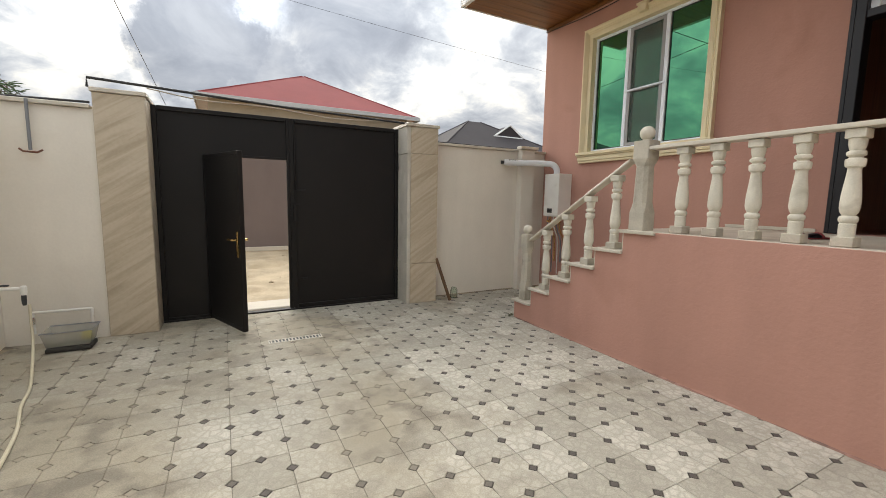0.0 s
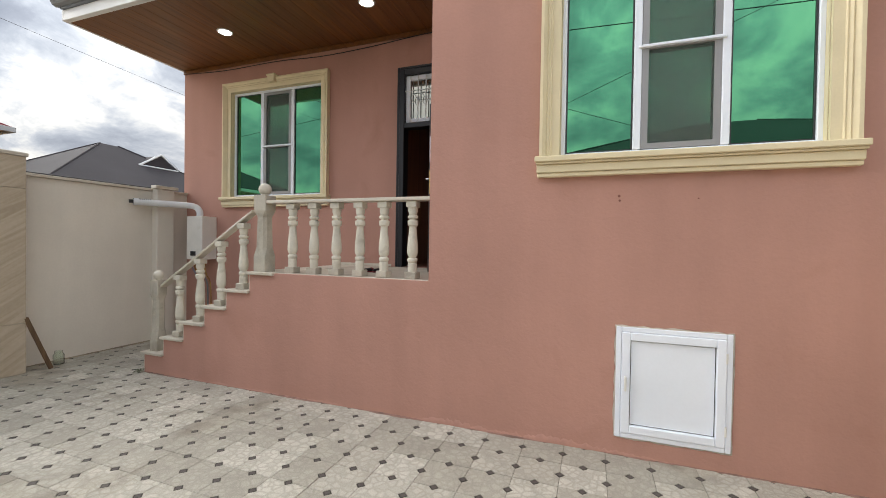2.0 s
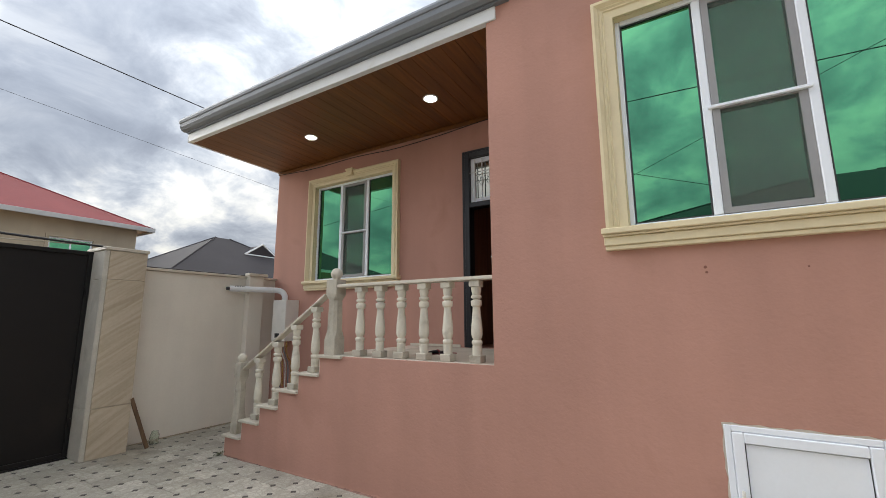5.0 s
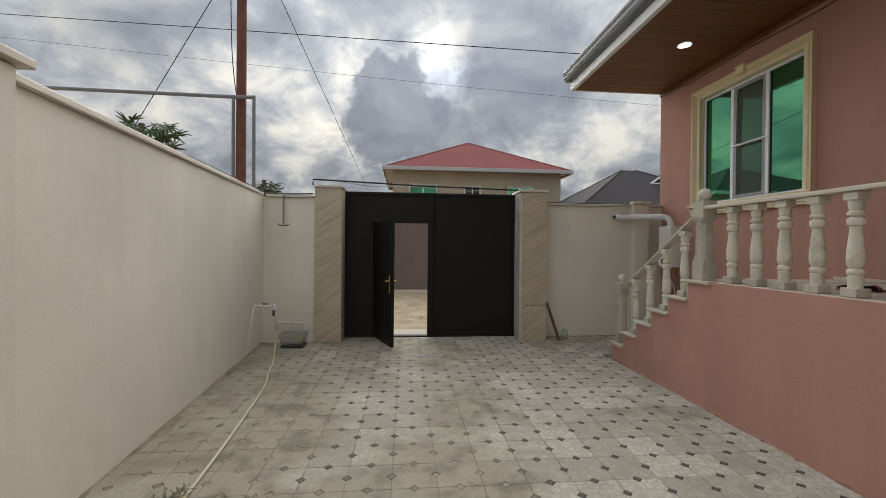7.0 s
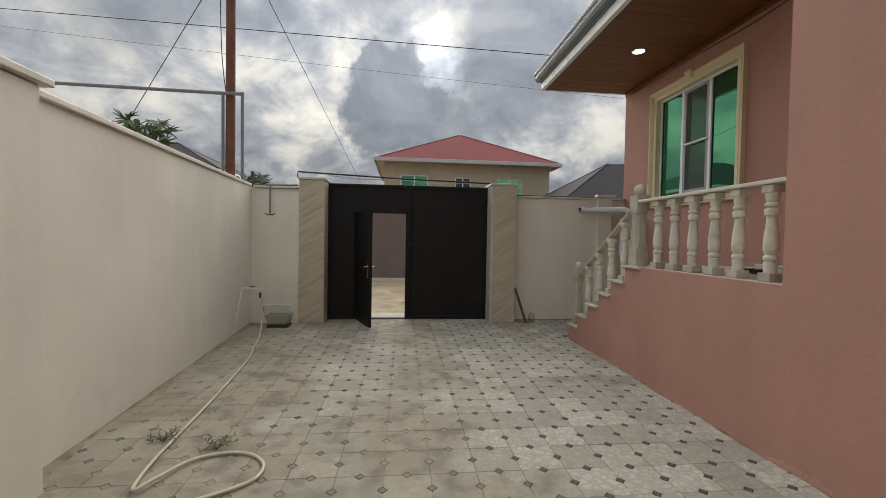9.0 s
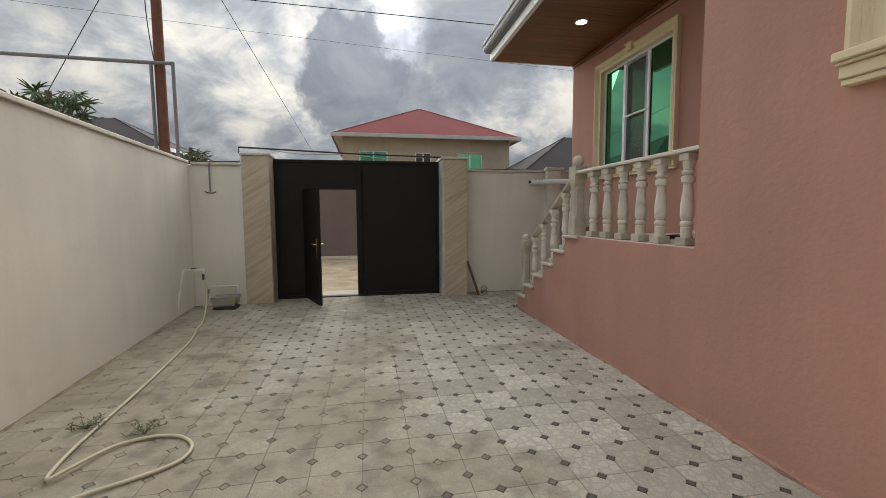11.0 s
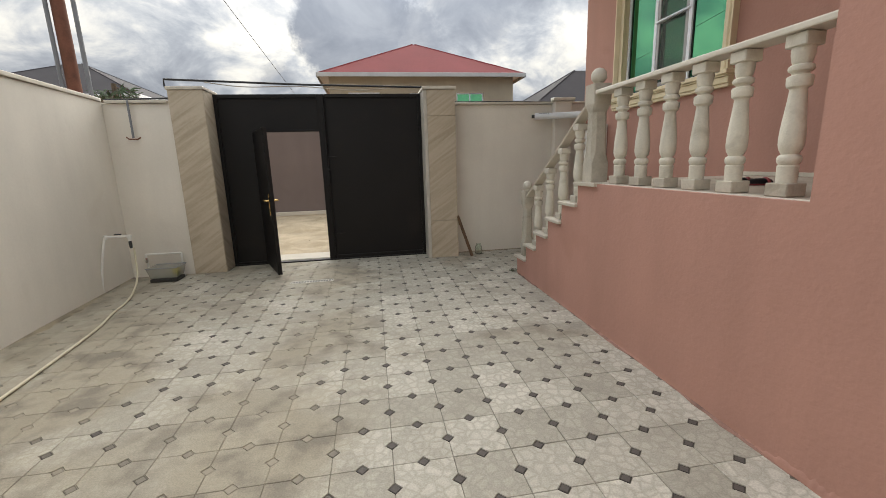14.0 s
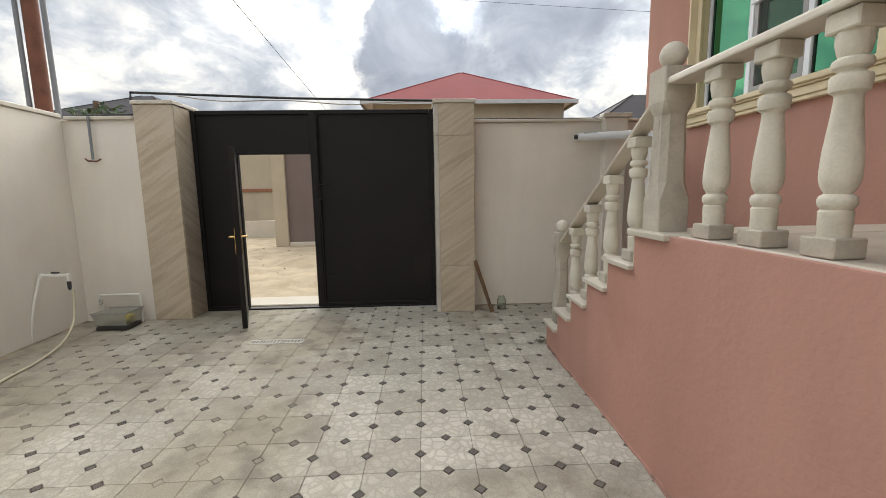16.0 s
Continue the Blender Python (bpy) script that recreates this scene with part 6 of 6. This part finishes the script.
WIRES = [((2.9, 0.36, 5.02), (-20, 5.1, 7.72), 0.0, 0.008), ((-40, 14, 12.6), (40, 14, 8.0), 0.5, 0.007), ((-4.15, 2.0, 7.05), (-6.3, 2.0, 3.2), 0.0, 0.008),
         ((-9.2, 2, 3.6), (-9.2, -16, 11.0), 0.0, 0.008), ((-9.4, 2, 9.0), (-9.4, -9.2, 4.95), 0.0, 0.010),
         ((-2.78, 0.0, 6.10), (-2.35, 22.0, 3.76), 0.0, 0.008), ((-2.78, 0.0, 6.10), (-3.1, -24.0, 5.45), 0.0, 0.010)]
for a, b, d, r in WIRES:
    wire(a, b, d, r)

# ---- across the street ----
rocks = bmesh.new()
for i in range(160):
    rx, ry = random.uniform(-3.5, 2.5), 1.4 + 6.6 * random.random() ** 0.6
    rs = 0.008 + 0.05 * random.random() ** 4
    one = bmesh.new()
    bmesh.ops.create_icosphere(one, subdivisions=1, radius=rs)
    for v in one.verts:
        v.co = Vector((v.co.x * random.uniform(0.7, 1.4) + rx, v.co.y * random.uniform(0.7, 1.3) + ry, v.co.z * random.uniform(0.3, 0.7) - 0.055))
    joined(rocks, one)
tagged(part("street_rubble", rocks, SAND), "scattered clods and stones on the sandy street", "rubble", kind="stuff")
cw = struct("wall_street", block(-2.77, 9.0, 7.6, 7.85, -0.06, 3.1), MAUVE, "mauve-brown rendered wall across the street", "wall")
part("plinth", block(-2.77, 9.0, 7.55, 7.598, -0.06, 0.06, 0.01), PAPER, cw, "pale plinth")
part("pillar", block(-3.15, -2.773, 7.5, 7.85, -0.06, 3.1, 0.012), BEIGE_WALL, cw, "pale beige pillar")
struct("pavement", block(-1.4, 1.4, 0.55, 1.0, -0.058, 0.004, 0.012), PAPER, "pale concrete apron outside the gate", "pavement")
bh = empty("beige_house", (-7, 13, 0), "beige rendered house along the street", "house")
part("wall", holed_wall(-14, -3.2, -0.06, 3.8, [(-5.0, -4.55, 2.3, 2.85)], "y", 13.0, 13.4), BEIGE_WALL, bh)
part("band", block(-14, -3.2, 12.94, 12.998, 1.62, 1.74), DOOR_WOOD, bh, "dark band")
wn = part("window", holed_wall(-5.0, -4.55, 2.3, 2.85, [(-4.96, -4.59, 2.34, 2.81)], "y", 13.05, 13.12), PVC, bh)
part("pane", block(-4.97, -4.58, 13.08, 13.09, 2.33, 2.82), DARK_GRILLE, wn)
part("low_wall", block(-14, -2.9, 10.2, 10.45, -0.06, 0.55), PAPER, bh, "low pale wall")


def hip_house(name, x0, x1, y0, y1, eave, ridge, apex, roof_mat, wall_mat, over, label, wins=(), seams=0.0, edge_mat=None):
    """Walls with window openings in the south side, a hipped roof with eaves, fascia and ridge caps."""
    h = empty(name, ((x0 + x1) / 2, (y0 + y1) / 2, 0), label, "house")
    part("wall", holed_wall(x0, x1, -0.06, eave - 0.05, [w[:4] for w in wins], "y", y0, y0 + 0.3), wall_mat, h)
    bm = block(x0, x0 + 0.3, y0 + 0.302, y1, -0.06, eave - 0.05)
    block(x1 - 0.3, x1, y0 + 0.302, y1, -0.06, eave - 0.05, 0, bm)
    block(x0 + 0.302, x1 - 0.302, y1 - 0.3, y1, -0.06, eave - 0.05, 0, bm)
    part("wall", bm, wall_mat, h)
    for a, b, c, d, mt in wins:
        wf = part("window", holed_wall(a, b, c, d, [(a + 0.07, (a + b) / 2 - 0.03, c + 0.07, d - 0.07), ((a + b) / 2 + 0.03, b - 0.07, c + 0.07, d - 0.07)], "y", y0 + 0.05, y0 + 0.12), PVC, h)
        part("pane", block(a + 0.05, b - 0.05, y0 + 0.08, y0 + 0.09, c + 0.05, d - 0.05), mt, wf)
        part("surround", holed_wall(a - 0.12, b + 0.12, c - 0.1, d + 0.12, [(a, b, c, d)], "y", y0 - 0.05, y0 - 0.002), wall_mat, h)
    X0, X1, Y0, Y1 = x0 - over, x1 + over, y0 - over, y1 + over
    bm = bmesh.new()
    e = [bm.verts.new(c) for c in ((X0, Y0, eave), (X1, Y0, eave), (X1, Y1, eave), (X0, Y1, eave))]
    r0, r1 = bm.verts.new((ridge[0], ridge[1], apex)), bm.verts.new((ridge[2], ridge[3], apex))
    along_x = abs(ridge[2] - ridge[0]) >= abs(ridge[3] - ridge[1])
    if along_x:
        fs = ((e[0], e[1], r1, r0), (e[1], e[2], r1), (e[2], e[3], r0, r1), (e[3], e[0], r0))
    else:
        fs = ((e[0], e[1], r0), (e[1], e[2], r1, r0), (e[2], e[3], r1), (e[3], e[0], r0, r1))
    for f in fs:
        bm.faces.new(f)
    bm.faces.new(e)
    roof = part("roof", bm, roof_mat, h)
    ends = ((X0, Y0), (X1, Y0), (X1, Y1), (X0, Y1))
    for (ex, ey) in ends:
        r = min(((ridge[0], ridge[1]), (ridge[2], ridge[3])), key=lambda q: (q[0] - ex) ** 2 + (q[1] - ey) ** 2)
        part("ridge_cap", tube([(ex, ey, eave + 0.005), (r[0], r[1], apex + 0.005)], 0.03, 6), roof_mat, roof)
    if seams:
        n = int((X1 - X0) / seams)
        for i in range(1, n):
            x = X0 + i * (X1 - X0) / n
            if along_x and ridge[0] <= x <= ridge[2]:
                f, ry = 1.0, ridge[1]
            else:
                rx = ridge[0] if x < (ridge[0] + ridge[2]) / 2 else ridge[2]
                f = (x - X0) / (rx - X0) if x < rx else (X1 - x) / (X1 - rx)
                ry = ridge[1]
            part("roof_seam", tube([(x, Y0, eave + 0.012), (x, Y0 + (ry - Y0) * f, eave + (apex - eave) * f + 0.008)], 0.018, 4), roof_mat, roof)
    for a, b, c, d in ((X0, X1, Y0 - 0.03, Y0 - 0.002), (X0, X1, Y1 + 0.002, Y1 + 0.03), (X0 - 0.03, X0 - 0.002, Y0, Y1), (X1 + 0.002, X1 + 0.03, Y0, Y1)):
        part("fascia", block(a, b, c, d, eave - 0.16, eave + 0.05, 0.01), edge_mat or WHITE_STEEL, h, "eaves fascia board")
    part("soffit", block(X0, X1, Y0, Y1, eave - 0.045, eave - 0.012), SOFFIT_WOOD, h, "brown soffit")
    return h


hip_house("red_roofed_house", -1.28, 8.76, 17.4, 25.1, 6.09, (3.62, 21.3, 3.75, 21.3), 8.66, RED_ROOF, BEIGE_WALL, 0.55, "two-storey beige house with a red hipped metal roof",
          ((-0.34, 1.31, 3.71, 5.25, GREEN_GLASS), (2.91, 3.90, 3.93, 5.2, DARK_GRILLE), (5.5, 7.05, 3.71, 5.2, GREEN_GLASS)), 0.0, PALE_FASCIA)
nh = hip_house("grey_roofed_house", 7.0, 15.0, 9.9, 16.4, 3.2, (10.3, 13.1, 11.0, 13.1), 5.48, DARK_ROOF, BEIGE_WALL, 0.5, "low house with a charcoal hipped metal roof", ())
dm = part("dormer", prism([(11.0, 4.62), (12.75, 4.62), (11.88, 5.18)], "y", 11.75, 12.7), DARK_ROOF, nh, "small dark dormer with a white edge")
part("dormer_edge", tube([(10.95, 11.73, 4.62), (11.88, 11.73, 5.22), (12.8, 11.73, 4.62), (10.95, 11.73, 4.62)], 0.05, 6), WHITE_STEEL, dm, "white dormer edge")
hip_house("charcoal_roofed_house", -21.0, -11.0, 18.0, 28.0, 5.2, (-16.4, 23, -15.8, 23), 7.8, DARK_ROOF, BEIGE_WALL, 0.5, "far house with a charcoal hipped roof", ())
hip_house("neighbour_house", -17.5, -6.0, -17.0, -5.2, 3.9, (-12.0, -11.6, -12.0, -9.8), 6.22, DARK_ROOF, BEIGE_WALL, 0.4, "neighbouring house with a dark hipped roof", (), 0.0, DARK_ROOF)

# ---- grey house next door ----
GX = 3.245
gh = empty("grey_house", (GX, -10.694, 0), "slate grey rendered house with a white-edged gable", "house")
GWIN = (-11.559, -9.858, 2.401, 3.987)
part("wall", holed_wall(-12.905, -8.503, -0.06, 4.525, [GWIN], "x", GX, GX + 0.3), GREY_WALL, gh)
part("wall", block(GX + 0.302, 9.0, -12.905, -12.616, -0.06, 4.525), GREY_WALL, gh)
part("gable", prism([(-8.503, 4.525), (-12.905, 4.525), (-10.714, 5.621)], "x", GX, GX + 0.3), GREY_WALL, gh)
for s, yy in ((1, -8.340), (-1, -13.097)):
    part("barge_board", prism([(yy, 4.487), (-10.714, 5.65), (-10.714, 5.717), (yy, 4.554)], "x", GX - 0.25, GX - 0.02), WHITE_STEEL, gh, "pale barge board")
    part("roof", prism([(yy, 4.559), (-10.714, 5.722), (-10.714, 5.765), (yy, 4.602)], "x", GX - 0.28, 9.0), GUTTER, gh)
part("round_frame", ring_bm(-10.714, 4.948, 0.23, 0.315, GX - 0.03, GX - 0.002), PVC, gh, "white round window frame", smooth=True)
SKY_GLASS = mirror_glass("blue_mirror_glass", (0.55, 0.66, 0.74), (0.05, 0.07, 0.08))
part("round_pane", lathe([(0.235, -0.012), (0.235, -0.005)], 36, (GX, -10.714, 4.948), axis="x"), SKY_GLASS, gh)
gw = empty("window_3", (GX, -10.694, 2.4), "barred white window with green glass and cream surround", "window", kind="structure")
moulding(gw, *GWIN, GX, 0.17, "g")
y0, y1, z0, z1 = GWIN
for a, b, c, d in ((y0, y0 + 0.055, z0, z1), (y1 - 0.055, y1, z0, z1), (y0 + 0.056, y1 - 0.056, z0, z0 + 0.055), (y0 + 0.056, y1 - 0.056, z1 - 0.055, z1), (y0 + 0.056, y1 - 0.056, 3.439, 3.507), (-10.742, -10.685, 3.509, z1 - 0.057), (-10.425, -10.368, z0 + 0.056, 3.437), (-11.031, -10.973, z0 + 0.056, 3.437)):
    part("frame_bar", block(GX + 0.05, GX + 0.12, a + 0.001, b - 0.001, c + 0.001, d - 0.001, 0.004), PVC, gw)
part("pane", block(GX + 0.075, GX + 0.083, y0 + 0.05, y1 - 0.05, z0 + 0.05, z1 - 0.05), GREEN_GLASS, gw, "green mirror glass")
part("screen", block(GX + 0.055, GX + 0.058, -10.973, -10.425, z0 + 0.06, 3.43), PVC_GREY, gw, "grey insect screen")
gr = empty("window_grille", (GX - 0.05, -10.694, 2.4), "black wrought iron window grille with scrolls", "grille")
for zz in (z0 + 0.06, 2.978, 3.17, z1 - 0.05):
    part("rail", block(GX - 0.045, GX - 0.03, y0 + 0.01, y1 - 0.01, zz - 0.009, zz + 0.009), WIRE, gr)
nb = 15
for i in range(nb):
    yy = y0 + 0.06 + i * (y1 - y0 - 0.12) / (nb - 1)
    part("bar", tube([(GX - 0.05, yy, z0 + 0.03), (GX - 0.05, yy, z1 - 0.02)], 0.007, 5), WIRE, gr)
    if i < nb - 1:
        ym = yy + 0.5 * (y1 - y0 - 0.12) / (nb - 1)
        part("scroll", tube([(GX - 0.05, ym + 0.045 * math.cos(k / 10 * 6.283) * (1 - k / 24), 3.728 + 0.06 * math.sin(k / 10 * 6.283)) for k in range(12)], 0.0055, 4), WIRE, gr)
        part("scroll", tube([(GX - 0.05, ym - 0.03, 3.564), (GX - 0.05, ym, 3.66), (GX - 0.05, ym + 0.03, 3.564)], 0.005, 4), WIRE, gr)
wire((GX - 0.12, -9.815, 4.006), (GX - 0.13, -9.829, 6.966), 0.0, 0.007, "hanging_wire")

# ---- tiled yard floor: slab first, then its pieces ----
floor = struct("floor", block(-2.80, P, -8.477, 0.36, -0.055, -0.005), GROUT, "yard floor of terrazzo tiles with dark diamond insets", "floor")


def tile_mesh():
    g, d, T2 = 0.0012, 0.0345, T / 2
    a = T2 - g
    out = []
    for q in range(4):
        c, s = (1, 0, -1, 0)[q], (0, 1, 0, -1)[q]
        for px, py in ((a, -a), (a, -d), (a - d, 0.0), (a, d)):
            out.append((c * px - s * py, s * px + c * py))
    bm = bmesh.new()
    top = [bm.verts.new((x * 0.988, y * 0.988, 0.0)) for x, y in out]
    rim = [bm.verts.new((x, y, -0.003)) for x, y in out]
    low = [bm.verts.new((x, y, -0.007)) for x, y in out]
    bm.faces.new(top)
    n = len(out)
    for u, v in ((top, rim), (rim, low)):
        for i in range(n):
            bm.faces.new((u[i], u[(i + 1) % n], v[(i + 1) % n], v[i]))
    return bm


def inset_mesh():
    d = 0.0315
    bm = bmesh.new()
    top = [bm.verts.new((x * (d - 0.0075), y * (d - 0.0075), -0.001)) for x, y in ((1, 0), (0, 1), (-1, 0), (0, -1))]
    rim = [bm.verts.new((x * (d - 0.001), y * (d - 0.001), -0.0016)) for x, y in ((1, 0), (0, 1), (-1, 0), (0, -1))]
    low = [bm.verts.new((x * d, y * d, -0.006)) for x, y in ((1, 0), (0, 1), (-1, 0), (0, -1))]
    bm.faces.new(top)
    for u, v in ((top, rim), (rim, low)):
        for i in range(4):
            bm.faces.new((u[i], u[(i + 1) % 4], v[(i + 1) % 4], v[i])).material_index = 1
    return bm


def pieces(name, bm, mat, mat_rest, places, near, label_rest, edge=None):
    """The places in the near stretch become parts on one shared mesh; the others are joined."""
    bmesh.ops.recalc_face_normals(bm, faces=bm.faces)
    me = bpy.data.meshes.new(name)
    bm.to_mesh(me)
    me.materials.append(mat)
    if edge:
        me.materials.append(edge)
    slot = [f.material_index for f in bm.faces]
    co = [v.co.copy() for v in bm.verts]
    bm.verts.index_update()
    fi = [[v.index for v in f.verts] for f in bm.faces]
    bm.free()
    verts, faces, count = [], [], 0
    for x, y in places:
        turn = random.choice((0, 90, 180, 270))
        m = pose(x, y, random.uniform(-0.0006, 0.0012), random.uniform(-0.12, 0.12), random.uniform(-0.12, 0.12), turn)
        if near(x, y) and count < 300:
            ob = new(name, me)
            ob.parent, ob.matrix_basis = floor, m
            count += 1
        else:
            n = len(verts)
            verts += [m @ c for c in co]
            faces += [[n + i for i in f] for f in fi]
    mr = bpy.data.meshes.new(name + "_field")
    mr.from_pydata(verts, [], faces)
    mr.materials.append(mat_rest)
    if edge:
        mr.materials.append(edge)
        mr.polygons.foreach_set("material_index", slot * (len(faces) // len(slot)))
    ob = new(name + "_field", mr)
    ob.parent = floor
    tagged(ob, label_rest, kind="stuff")


cells, mids = [], []
for i in range(-10, 15):
    for j in range(-19, 13):
        cx, cy = TX0 + (i + 0.5) * T, TY0 + (j + 0.5) * T
        if -2.86 < cx < (F + 0.05 if cy < -1.1 else P) and -8.70 < cy < 0.40:
            cells.append((cx, cy))
            mids += [(cx, cy - T / 2), (cx - T / 2, cy)]
pieces("tile", tile_mesh(), TILE, TILE_REST, cells, lambda x, y: -5.8 < y < -0.9 and -2.3 < x < 2.3, "terrazzo tiles of the outer yard")
pieces("tile_inset", inset_mesh(), INLAY, INLAY, mids, lambda x, y: -5.0 < y < -2.2 and -2.1 < x < 2.3, "dark diamond insets of the outer yard", INLAY_RIM)
